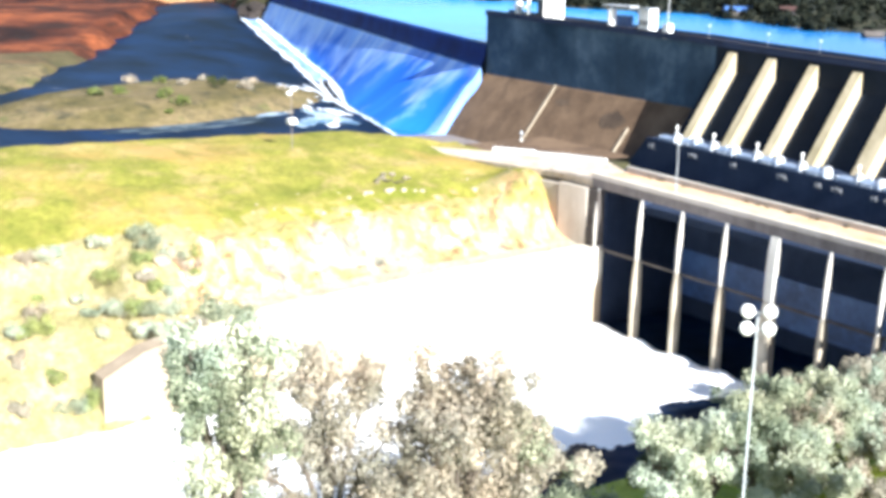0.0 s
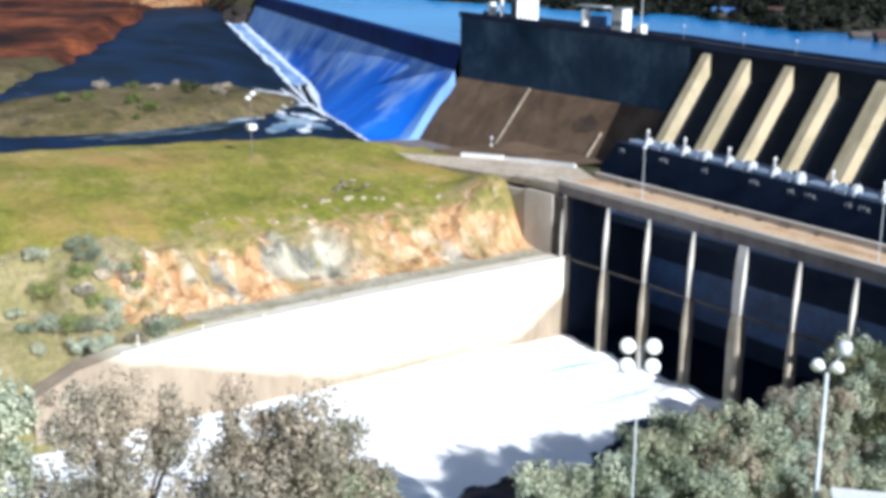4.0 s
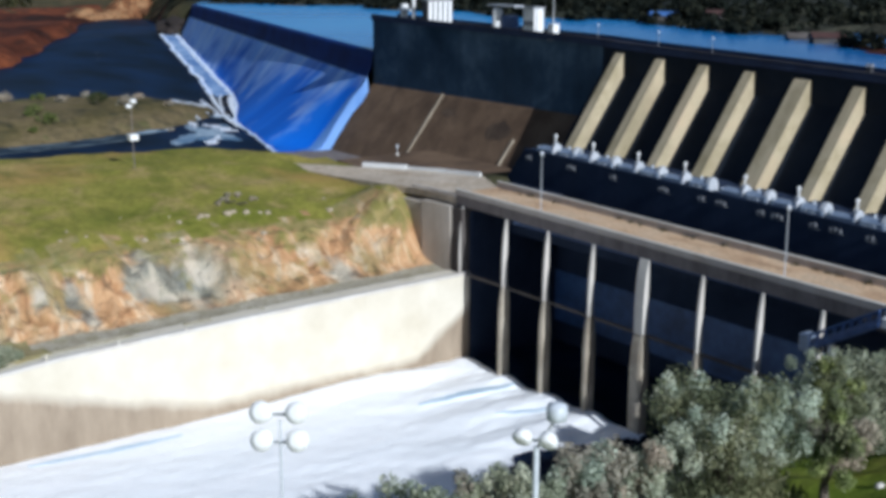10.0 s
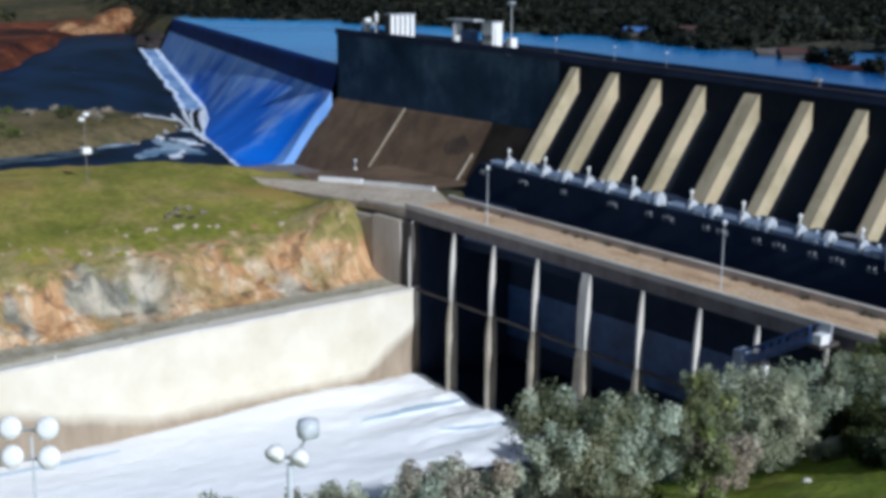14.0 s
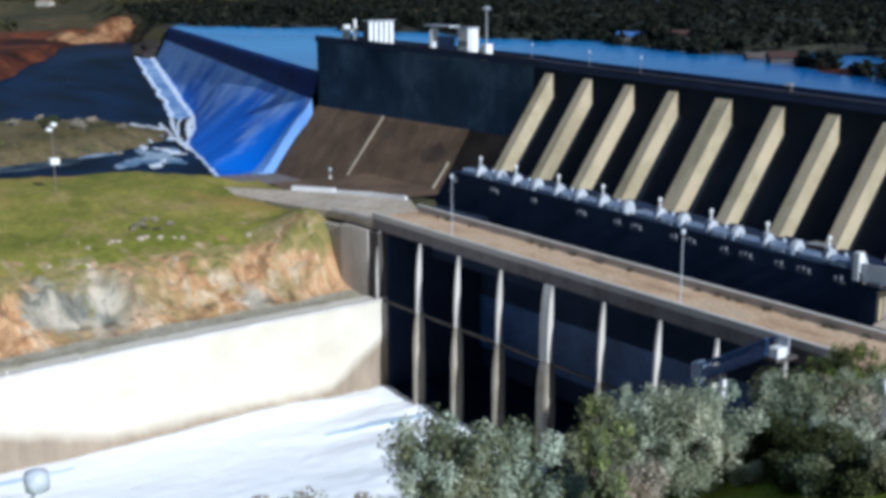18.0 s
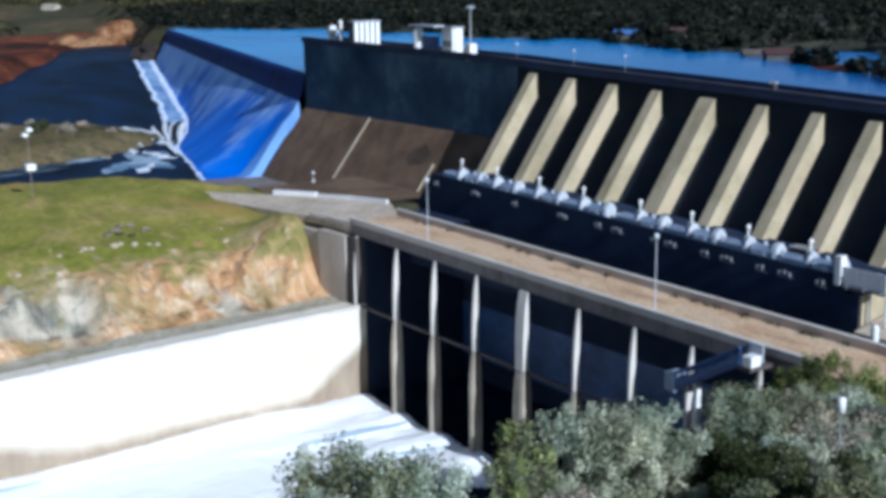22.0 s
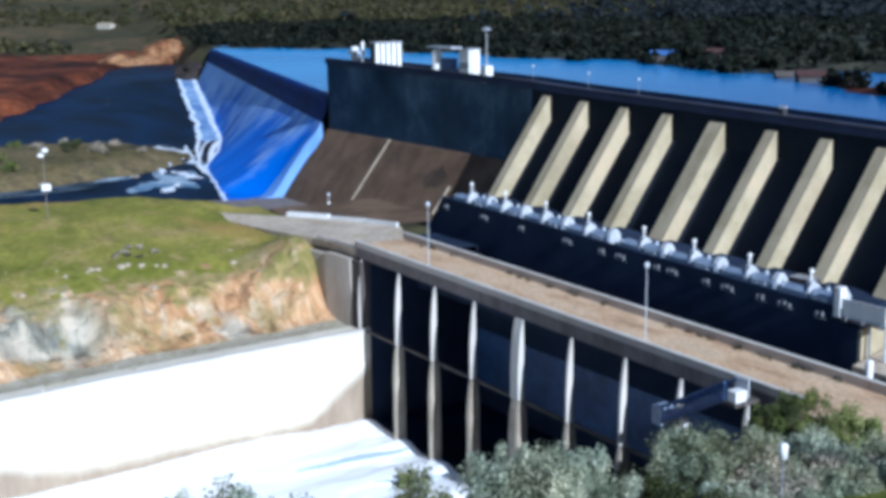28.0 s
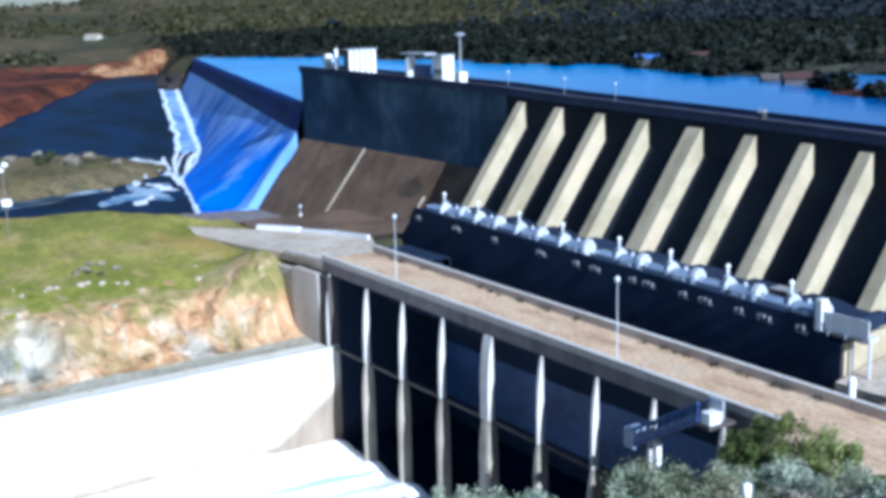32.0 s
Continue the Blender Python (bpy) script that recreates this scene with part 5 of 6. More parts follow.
for k in range(70):
    x, y = rng.uniform(9, 96), (-20.75 - 0.3 * rng.rand()) if k % 3 else (-13.9 + 0.3 * rng.rand())
    z = 9.2 - 0.010 * (x - 70.0)
    for _ in range(26):
        c = np.array([x + rng.normal() * 0.35, y + rng.normal() * 0.16, z + rng.rand() * 0.4])
        u, w = rng.normal(size=3) * 0.07, rng.normal(size=3) * 0.07
        vw += [c - u, c - w, c + u, c + w]
        qw.append([len(vw) - 4, len(vw) - 3, len(vw) - 2, len(vw) - 1])
me = bpy.data.meshes.new("weeds")
me.from_pydata([tuple(v) for v in vw], [], qw)
me.materials.append(M_LEAF["olive"])
tagged(new("weeds", me), "dull green weeds along the edges of the bridge deck", "weeds", kind="stuff")
# abutment at the hill end
abut = thing("abutment", "grey concrete bridge abutment beside the rock face", "abutment", kind="structure")
bm = BM()
prism(bm, [(-11.0, -23.2), (-2.0, -22.7), (-2.0, -16.0), (-11.0, -16.0)], "z", -6.0, 7.2)
part("wing", bm, M_ABUT, abut)
bm = BM()
prism(bm, [(-1.4, -23.0), (5.6, -22.3), (5.6, -1.4), (-1.4, -1.4)], "z", -19.0, 7.7)
part("wall", bm, M_ABUT, abut)
# the dark tone here paints in shade next to the first pier
bm = BM()
box(bm, 5.62, 8.4, -22.1, -1.4, -19.0, 7.7)
part("pilaster", bm, M_TIE, abut, "pilaster coloured dark for shade beside the first pier")
# Lining added over a face the sun reaches; its dark tone is painted shade.
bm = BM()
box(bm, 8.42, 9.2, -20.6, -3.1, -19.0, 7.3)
part("shade_lining", bm, M_PH, abut, "added lining under the bridge, coloured dark for shade")
bm = BM()
box(bm, -1.98, -1.42, -22.4, -16.1, -8.0, 7.15)
part("groove", bm, M_DARK, abut, "dark upright joint")
def road_dip(x):
    return 1.3 * float(smooth(-3, -32, x))


road = thing("road", "dusty approach road curving from the bridge to the hill", "road", kind="structure")
bm = BM()
prism(bm, [(5.98, -21.3), (0.0, -21.4), (-4.8, -22.0), (-13.4, -23.4), (-20.0, -23.6), (-26.7, -23.6), (-36.0, -24.8), (-44.0, -27.8), (-52.0, -31.4), (-53.0, -30.2), (-47.0, -25.0), (-42.0, -21.0), (-32.5, -13.8), (-24.2, -9.8), (-15.3, -7.6), (-6.7, -6.2), (2.5, -10.6), (5.98, -12.8)], "z", 8.0, 9.15)
for v in bm.verts:
    v.co.z -= road_dip(v.co.x)
part("surface", bm, M_DUSTY, road, "dusty tan surface")
bm = BM()
prism(bm, [(6.0, -21.7), (0.0, -21.85), (-4.8, -22.45), (-4.8, -22.05), (0.0, -21.45), (6.0, -21.32)], "z", 9.16, 9.75)
part("parapet", bm, M_PARAPET, road)
barrier = thing("road_barrier", "white painted concrete barrier along the road bend", "barrier", (0, 0, 9.1))
for (xa, ya), (xb, yb), h, w in (((-32.5, -14.4), (-24.2, -10.4), 1.0, 0.9), ((-24.2, -10.4), (-15.3, -8.2), 0.75, 0.5), ((-15.3, -8.2), (-6.7, -6.8), 0.7, 0.45)):
    bm = BM()
    d = Vector((xb - xa, yb - ya, 0)).normalized()
    side = Vector((-d.y, d.x, 0)) * w / 2
    a, b2 = Vector((xa, ya, 0)), Vector((xb, yb, 0)) - d * 0.06
    prism(bm, [tuple((a + side).xy), tuple((b2 + side).xy), tuple((b2 - side).xy), tuple((a - side).xy)], "z", 0.0, h)
    for v in bm.verts:
        v.co.z -= road_dip(v.co.x) + (0.3 if v.co.z < 0.1 else 0.0)
    part("block", bm, M_WHITE, barrier)
yard = thing("yard", "brown stained concrete yard below the dry spillway", "yard", kind="structure")
bm = BM()
prism(bm, [(-6.7, -6.1), (-15.3, -7.5), (-24.2, -9.8), (-32.5, -13.8), (-46.0, -12.0), (-46.0, 11.3), (-4.5, 11.3), (-4.5, -6.0)], "z", 5.0, 7.2)
part("slab", bm, M_SLOPE, yard)
bm = BM()
prism(bm, [(-46.05, -12.5), (-46.05, 5.9), (-78.5, 5.9), (-80.5, -2.0), (-84.0, -9.0), (-70.0, -22.0), (-50.0, -26.0)], "z", 1.0, 3.5)
part("apron", bm, M_GIRDER, yard, "pale wet apron at the foot of the water")
# Dark slab laid where shadow lies between the road and the power station.
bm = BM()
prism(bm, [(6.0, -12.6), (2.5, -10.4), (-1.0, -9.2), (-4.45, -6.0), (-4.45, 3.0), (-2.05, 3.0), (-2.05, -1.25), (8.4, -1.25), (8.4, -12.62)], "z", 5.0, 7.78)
part("shade_strip", bm, M_PH, yard, "low slab coloured dark for the shadow beside the power station")


def lamp_post(x, y, z, h, label="tall slim white lamp post with a round head on the bridge"):
    ob = thing("street_lamp", label, "street lamp", (x, y, z), group="lamps along the bridge")
    bm = BM()
    lathe(bm, [(0.28, 0.0), (0.28, 0.3), (0.16, 0.5)], seg=8)
    part("foot", bm, M_PIER, ob)
    bm = BM()
    rod(bm, (0, 0, 0.4), (0, 0, h - 0.5), 0.07, 0.04)
    part("pole", bm, M_INSUL, ob)
    bm = BM()
    lathe(bm, [(0.08, h - 0.5), (0.24, h - 0.35), (0.3, h - 0.1), (0.24, h + 0.1), (0.06, h + 0.2)], seg=10)
    part("head", bm, M_INSUL, ob, smooth=True)
    return ob


lamp_post(69.4, -20.9, 9.2, 8.9)
lamp_post(25.8, -20.9, 9.2, 9.5)
lamp_post(-36.0, -4.5, 8.7, 1.9, "short white lamp post by the dry spillway")

# ---- blue stair gantry by the bridge end ----
gan = thing("stair_gantry", "dark blue steel stair gantry climbing to a white cabin", "gantry", (0, 0, 0))
lo, hi = Vector((76.6, -24.2, 3.8)), Vector((85.0, -24.2, 8.6))
for y in (-25.0, -23.4):
    bm = BM()
    for dz in (0.0, 1.5):
        rod(bm, (lo.x, y, lo.z + dz), (hi.x, y, hi.z + dz), 0.16, seg=6)
    for k in range(9):
        p = lo.lerp(hi, k / 8)
        rod(bm, (p.x, y, p.z), (p.x, y, p.z + 1.5), 0.08, seg=5)
        if k < 8:
            q = lo.lerp(hi, (k + 1) / 8)
            rod(bm, (p.x, y, p.z), (q.x, y, q.z + 1.5), 0.07, seg=5)
    part("truss", bm, M_BLUE, gan)
    bm = BM()
    prism(bm, [(lo.x, lo.z - 0.35), (hi.x, hi.z - 0.35), (hi.x, hi.z + 0.75), (lo.x, lo.z + 0.75)], "y", y - 0.03, y + 0.03)
    part("stringer", bm, M_BLUE, gan)
for k in range(20):
    p = lo.lerp(hi, (k + 0.5) / 20)
    bm = BM()
    box(bm, p.x - 0.28, p.x + 0.28, -24.9, -23.5, p.z - 0.05, p.z + 0.05)
    part("tread", bm, M_BLUE, gan)
bm = BM()
box(bm, 75.2, 76.6, -25.1, -23.3, 3.2, 5.2, 0.1)
part("landing", bm, M_SCREEN, gan, "blue-grey steel landing box")
bm = BM()
box(bm, 85.2, 86.4, -24.9, -23.5, 8.3, 9.4, 0.1)
part("cabin", bm, M_WHITE, gan, "white steel cabin")
bm = BM()
box(bm, 84.7, 86.5, -23.48, -23.3, 8.6, 10.4, 0.04)
part("hood", bm, M_ENAMEL, gan, "pale grey panel behind the cabin")
bm = BM()
prism(bm, [(-24.6, -8.0), (-24.6, 4.75), (-24.0, 4.75), (-24.0, -8.0)], "x", 78.7, 79.3)
part("support", bm, M_WHITE, gan, "white concrete support pillar")
bm = BM()
box(bm, 84.8, 86.4, -25.0, -21.8, 7.9, 8.25)
part("bridge_plate", bm, M_TIE, gan, "dark plate onto the bridge")

def gz(x, y):
    return float(land_height(np.array([float(x)]), np.array([float(y)]))[0])


for x, y, z in ((89.0, -9.6, 8.95),):
    tank = thing("marker_post", "short white painted post by the road", "post", (x, y, z))
    bm = BM()
    lathe(bm, [(0.38, -0.4), (0.38, 1.3), (0.28, 1.55), (0.05, 1.65)], seg=10)
    part("post", bm, M_WHITE, tank)


sign = thing("pole_box", "white box on a thin pole among the bank trees", "post", (118.3, -54.4, gz(118.3, -54.4)))
top = 20.7 - gz(118.3, -54.4)
bm = BM()
rod(bm, (0, 0, -0.4), (0, 0, top - 0.9), 0.05, seg=6)
part("pole", bm, M_FITTING, sign)
bm = BM()
lathe(bm, [(0.05, top - 0.92), (0.24, top - 0.88), (0.26, top - 0.1), (0.2, top + 0.02), (0.04, top + 0.06)], seg=10)
part("box", bm, M_WHITE, sign, smooth=True)


# ---- floodlight masts on the right bank ----
def flood_mast(x, y, top, rows, label, thick=0.14, turn=52.0, shrink=0.92, apart=0.56, tip=70):
    z = gz(x, y)
    ob = thing("floodlight_mast", label, "floodlight", (x, y, z), turn)
    h = top - z
    bm = BM()
    rod(bm, (0, 0, -0.5), (0, 0, h - 0.2), thick, thick * 0.65, seg=10)
    part("pole", bm, M_INSUL, ob)
    for r in range(rows):
        bm = BM()
        rod(bm, (-apart - 0.2, 0, h - 0.92 * r), (apart + 0.2, 0, h - 0.92 * r), 0.05, seg=6)
        part("crossarm", bm, M_STEEL, ob)
    for r in range(rows):
        for sx in (-apart, apart):
            bm = BM()
            lathe(bm, [(0.12, -0.35), (0.3, -0.2), (0.40, 0.1), (0.36, 0.16)], seg=12)
            for v in bm.verts:
                v.co = Matrix.Rotation(radians(tip), 3, 'X') @ (v.co * shrink) + Vector((sx, -0.1, h - 0.92 * r + 0.1))
            head = part("lamp_head", bm, M_WHITE, ob, smooth=True)
            bm = BM()
            lathe(bm, [(0.34, 0.162), (0.33, 0.20), (0.2, 0.235), (0.02, 0.245)], seg=14)
            for v in bm.verts:
                v.co = Matrix.Rotation(radians(tip), 3, 'X') @ (v.co * shrink) + Vector((sx, -0.1, h - 0.92 * r + 0.1))
            part("lens", bm, M_WHITE, head, "white glass front", smooth=True)
    return ob


flood_mast(125.0, -116.3, 32.0, 2, "floodlight mast with four white lamp heads on the bank", 0.06)
mast = flood_mast(130.7, -110.7, 31.7, 1, "pale floodlight mast with white lamp heads on the bank", turn=32.0, shrink=0.8, apart=0.4, tip=125)
bm = BM()
h = 31.7 - gz(130.7, -110.7)
rod(bm, (0, 0, h - 0.3), (0.6, 0, h + 0.8), 0.05, seg=6)
part("bracket", bm, M_STEEL, mast)
bm = BM()
lathe(bm, [(0.1, -0.3), (0.3, -0.25), (0.33, 0.0), (0.3, 0.22), (0.08, 0.3)], (0.62, 0, h + 1.0), 12)
part("upper_lamp", bm, M_INSUL, mast, "pale grey lamp housing", smooth=True)

hut = thing("hut", "plain white flat-roofed hut at the foot of the floodlight mast", "hut", (131.5, -110.6, 18.75), -46.5)
bm = BM()
box(bm, 0.0, 3.2, 0.0, 6.0, 0.0, 7.4, 0.03)
part("wall", bm, M_WHITE, hut)
bm = BM()
box(bm, -0.12, 3.32, -0.12, 6.12, 7.404, 7.62, 0.04)
part("roof", bm, M_WHITE, hut)

hm = thing("hill_mast", "white twin-headed lamp mast with a white box on the grassy hill", "street lamp", (-48.5, -52.4, gz(-48.5, -52.4)))
top = 20.6 - gz(-48.5, -52.4)
bm = BM()
rod(bm, (0, 0, -0.5), (0, 0, top), 0.09, 0.06)
part("pole", bm, M_GIRDER, hm, "thin grey pole")
for s in (-1, 1):
    bm = BM()
    lathe(bm, [(0.2, -0.35), (0.6, -0.15), (0.6, 0.25), (0.2, 0.5)], (0.45 * s, 0.25 * s, top + 0.45 * s), 12)
    part("lamp_head", bm, M_WHITE, hm, smooth=True)
bm = BM()
box(bm, -0.9, 0.9, -0.8, 0.8, top - 6.4, top - 5.3, 0.2)
part("equipment_box", bm, M_WHITE, hm)

# ---- trees and bushes ----
def leaf_cloud(seed, blobs, count, size, tall=1.0):
    """Many small leaf faces scattered through lumpy clumps; blobs are (x, y, z, radius)."""
    rng = np.random.RandomState(seed)
    bl = np.array(blobs)
    pick = rng.choice(len(bl), count, p=bl[:, 3] ** 2 / (bl[:, 3] ** 2).sum())
    d = rng.normal(size=(count, 3))
    d /= np.linalg.norm(d, axis=1)[:, None]
    r = bl[pick, 3] * (0.35 + 0.85 * rng.rand(count) ** 0.9)
    c = bl[pick, :3] + d * r[:, None] * np.array([1, 1, tall])
    face = d + 0.8 * rng.normal(size=(count, 3)) + np.array([0, 0, 0.25])
    u = np.cross(face, rng.normal(size=(count, 3)))
    u /= np.linalg.norm(u, axis=1)[:, None] + 1e-6
    w = np.cross(u, face)
    w /= np.linalg.norm(w, axis=1)[:, None] + 1e-6
    s = size * (0.6 + 0.8 * rng.rand(count))[:, None]
    v = np.stack([c - u * s, c - w * s * 0.55, c + u * s, c + w * s * 0.55], 1).reshape(-1, 3)
    return v, np.arange(count * 4).reshape(-1, 4)


def cloud_mesh(name, v, q, material):
    me = bpy.data.meshes.new(name)
    me.from_pydata(v.tolist(), [], q.tolist())
    me.materials.append(material)
    return me


def tree(x, y, height, spread, leaf, seed, label, bare=0.0, second=""):
    """A many-stemmed tree, leafy nearly to the ground: limbs fan out from a short trunk, each ending in tufts."""
    rng = random.Random(seed)
    z = gz(x, y) - 0.3
    ob = thing("tree", label, "tree", (x, y, z), group="trees on the bank")
    bm = BM()
    fork = min(height * 0.16, 1.6)
    lean = Vector((rng.uniform(-.1, .1), rng.uniform(-.1, .1), 1)) * fork
    rod(bm, (0, 0, -0.5), lean, 0.028 * height + 0.05, 0.022 * height + 0.03, 9)
    part("trunk", bm, M_BARK, ob)
    bm = BM()
    main, tufts = [], []
    limbs = max(7, int(4 + spread * 1.6))
    for k in range(limbs):
        a = 2 * math.pi * (k + rng.uniform(-.35, .35)) / limbs
        out = rng.uniform(0.25, 0.95) * spread
        dome = math.sqrt(max(0.05, 1 - (out / spread) ** 2 * 0.9))
        tip = Vector((math.cos(a) * out, math.sin(a) * out, height * (0.12 + 0.80 * dome * rng.uniform(0.72, 1.05))))
        mid = lean.lerp(tip, 0.45) + Vector((0, 0, 0.06 * height))
        rod(bm, lean * 0.9, mid, 0.011 * height + 0.03, 0.008 * height + 0.02, 6)
        rod(bm, mid, tip, 0.008 * height + 0.02, 0.02, 5)
        main.append((tip.x, tip.y, tip.z - 0.3, spread * rng.uniform(0.15, 0.25)))
        low = lean.lerp(tip, rng.uniform(0.5, 0.8))
        main.append((low.x * 1.1, low.y * 1.1, low.z * rng.uniform(0.5, 0.85), spread * rng.uniform(0.16, 0.27)))
        for _ in range(7):
            off = Vector((rng.gauss(0, 1), rng.gauss(0, 1), rng.uniform(-0.9, 0.9))) * spread * 0.17
            end = tip.lerp(low, rng.random()) + off
            end.z = max(0.5, min(end.z, height * 0.97))
            rod(bm, mid.lerp(tip, rng.uniform(0.3, 0.9)), end, 0.022, 0.008, 4)
            tufts.append((end.x, end.y, end.z, rng.uniform(0.28, 0.62) * (0.7 + 0.06 * spread)))
    main.append((0, 0, height * 0.7, spread * 0.26))
    part("branching", bm, M_BARK, ob)
    area = spread * (spread + height * 0.5)
    n = int(min(34000, 620 * area) * (1 - bare))
    v1, q1 = leaf_cloud(seed, main, int(n * 0.45), 0.105)
    v2, q2 = leaf_cloud(seed + 900, tufts, int(n * 0.55), 0.10, 1.35)
    # where darker, the inner tint paints shade into the crown
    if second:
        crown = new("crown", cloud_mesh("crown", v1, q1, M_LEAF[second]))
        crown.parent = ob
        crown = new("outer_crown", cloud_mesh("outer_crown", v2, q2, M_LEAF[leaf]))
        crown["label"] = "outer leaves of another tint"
    else:
        crown = new("crown", cloud_mesh("crown", np.concatenate([v1, v2]), np.concatenate([q1, q2 + len(v1)]), M_LEAF[leaf]))
    crown.parent = ob
    return ob


# x, y, top of the crown, spread, leaves, inner leaves, label
BANK_TREES = [
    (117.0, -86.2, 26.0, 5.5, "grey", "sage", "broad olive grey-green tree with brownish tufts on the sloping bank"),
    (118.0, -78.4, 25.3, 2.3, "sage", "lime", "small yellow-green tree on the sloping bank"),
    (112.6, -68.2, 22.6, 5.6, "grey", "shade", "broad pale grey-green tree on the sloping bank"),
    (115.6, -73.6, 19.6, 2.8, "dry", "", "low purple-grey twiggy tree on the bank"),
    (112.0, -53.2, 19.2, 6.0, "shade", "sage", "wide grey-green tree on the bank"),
    # dark leaves stand for the shaded gap between two trees
    (107.0, -60.5, 17.4, 4.0, "dark", "", "tree with leaves darkened for the shaded gap"),
    (110.2, -61.4, 19.2, 3.0, "grey", "shade", "rounded grey-green tree on the bank"),
    # dark leaves stand for the shadowed foot of the wide tree
    (115.6, -59.2, 18.8, 3.0, "dark", "", "tree with leaves darkened for shade at the grass edge"),
    (116.4, -49.6, 17.2, 3.2, "shade", "", "low dull green tree on the bank"),
    (109.5, -45.8, 16.4, 3.6, "dry", "shade", "dull tree with purple-grey twigs on the bank"),
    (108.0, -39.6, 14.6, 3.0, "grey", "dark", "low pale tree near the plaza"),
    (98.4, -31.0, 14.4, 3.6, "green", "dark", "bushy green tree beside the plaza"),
    (101.8, -27.8, 12.9, 3.0, "lime", "green", "low yellow-green tree beside the plaza"),
]
SHORE_TREES = [
    (118.5, -115.6, 24.8, 2.8, "grey", "", "small grey-green tree above the foam"),
    (118.5, -111.6, 25.4, 3.0, "shade", "grey", "small dull green tree above the foam"),
    (118.5, -107.8, 26.0, 2.8, "shade", "", "small green tree above the foam"),
    (118.5, -104.4, 25.2, 2.9, "dry", "shade", "thin tree with dry purple-grey twigs"),
    (118.5, -100.8, 25.3, 3.1, "grey", "shade", "grey-green tree above the foam"),
    (118.5, -97.0, 25.7, 2.8, "dry", "grey", "brown-tipped tree above the foam"),
    (118.5, -93.4, 23.8, 2.8, "grey", "dry", "low grey tree on the bank"),
    (121.5, -106.0, 22.4, 2.6, "grey", "", "low pale tree on the bank"),
    (121.5, -99.0, 22.2, 2.6, "grey", "dry", "low pale tree on the bank"),
    (120.5, -90.6, 20.8, 2.4, "shade", "", "low dull tree on the bank"),
    (123.0, -144.8, 38.2, 3.6, "shade", "grey", "tall grey-green tree over the river bank"),
    (119.5, -138.2, 34.0, 5.0, "dry", "", "wide bare brown tree over the river bank"),
    (122.4, -133.2, 33.8, 5.2, "dry", "dry", "bare brown tree over the river bank"),
    (121.0, -128.9, 30.6, 3.6, "dry", "shade", "low dry tree over the river bank"),
]
for i, (x, y, top, spr, leaf, inner, label) in enumerate(BANK_TREES + SHORE_TREES):
    tree(x, y, top - gz(x, y) + 0.3, spr, leaf, 40 + i, label, 0.25 if leaf == "dry" and not inner else 0.0, inner)


def bush(x, y, r, leaf, seed, label, count=1700, size=0.13):
    z = gz(x, y)
    ob = thing("bush", label, "bush", (x, y, z), group="bushes")
    rng = random.Random(seed)
    blobs = [(rng.uniform(-.75, .75) * r, rng.uniform(-.75, .75) * r, rng.uniform(.15, .8) * r, r * rng.uniform(.2, .5)) for _ in range(11)]
    bm = BM()
    for bx, by, bz, _ in blobs:
        rod(bm, (0, 0, -0.3), (bx, by, bz), 0.05, 0.02, 5)
    part("stems", bm, M_BARK, ob)
    v, q = leaf_cloud(seed, blobs, count, size)
    c = new("foliage", cloud_mesh("foliage", v, q, M_LEAF[leaf]))
    c.parent = ob
    return ob


def lawn(x, y):
    """The open grass on the bank, free of shrubs."""
    return 105.5 < x < 127 and -79.5 < y < -60.0


# dark leaves are picked oftener to fill the shaded gaps between trees
rng = random.Random(77)
for i in range(34):
    x, y, r, leaf = rng.uniform(97, 123), rng.uniform(-117, -36), rng.uniform(1.2, 2.2), rng.choice(["grey", "dark", "shade", "dark", "dry"])
    if not lawn(x, y):
        bush(x, y, r, leaf, 300 + i, "low tangled shrub on the bank", 3000, 0.11)
for i in range(30):
    x, y, r, leaf = rng.uniform(100, 116), -90 + 1.75 * i + rng.uniform(-1, 1), rng.uniform(2.2, 3.2), rng.choice(["grey", "dark", "shade", "dark", "dry"])
    if not lawn(x, y):
        bush(x, y, r, leaf, 500 + i, "rounded grey-green shrub crowding the bank", 7000, 0.1)
for i, (x, y, r, leaf) in enumerate(((113.5, -57.6, 1.8, "dark"), (110.8, -60.8, 1.6, "grey"), (108.4, -64.6, 1.7, "shade"), (114.8, -62.4, 1.3, "grey"), (121.5, -87.0, 1.5, "shade"), (123.0, -94.0, 1.6, "grey"), (123.5, -102.5, 1.7, "dry"), (122.5, -110.5, 1.8, "grey"), (119.5, -118.5, 1.9, "dry"))):
    bush(x, y, r, leaf, 540 + i, "dense shrub at the edge of the grass", 5000, 0.1)
for i, (x, y, r) in enumerate(((112.0, -76.5, 0.45), (117.6, -68.4, 0.35), (119.5, -75.5, 0.3), (124.0, -96.5, 0.4))):
    ob = thing("stone", "pale stone lying in the grass", "stone", (x, y, gz(x, y)), group="stones in the grass")
    bm = BM()
    bmesh.ops.create_icosphere(bm, subdivisions=2, radius=r)
    for v in bm.verts:
        v.co *= 1 + 0.3 * noise.noise(v.co * 2.0 + Vector((i, 0, 0)))
        v.co.z = v.co.z * 0.7 + 0.1
    part("rock", bm, M_PIER, ob)
bush(91.5, -4.5, 1.4, "dry", 531, "dry brown shrub beside the apron")
bush(93.2, -28.6, 1.7, "lime", 532, "yellow-green shrub beside the gantry", 4000, 0.1)
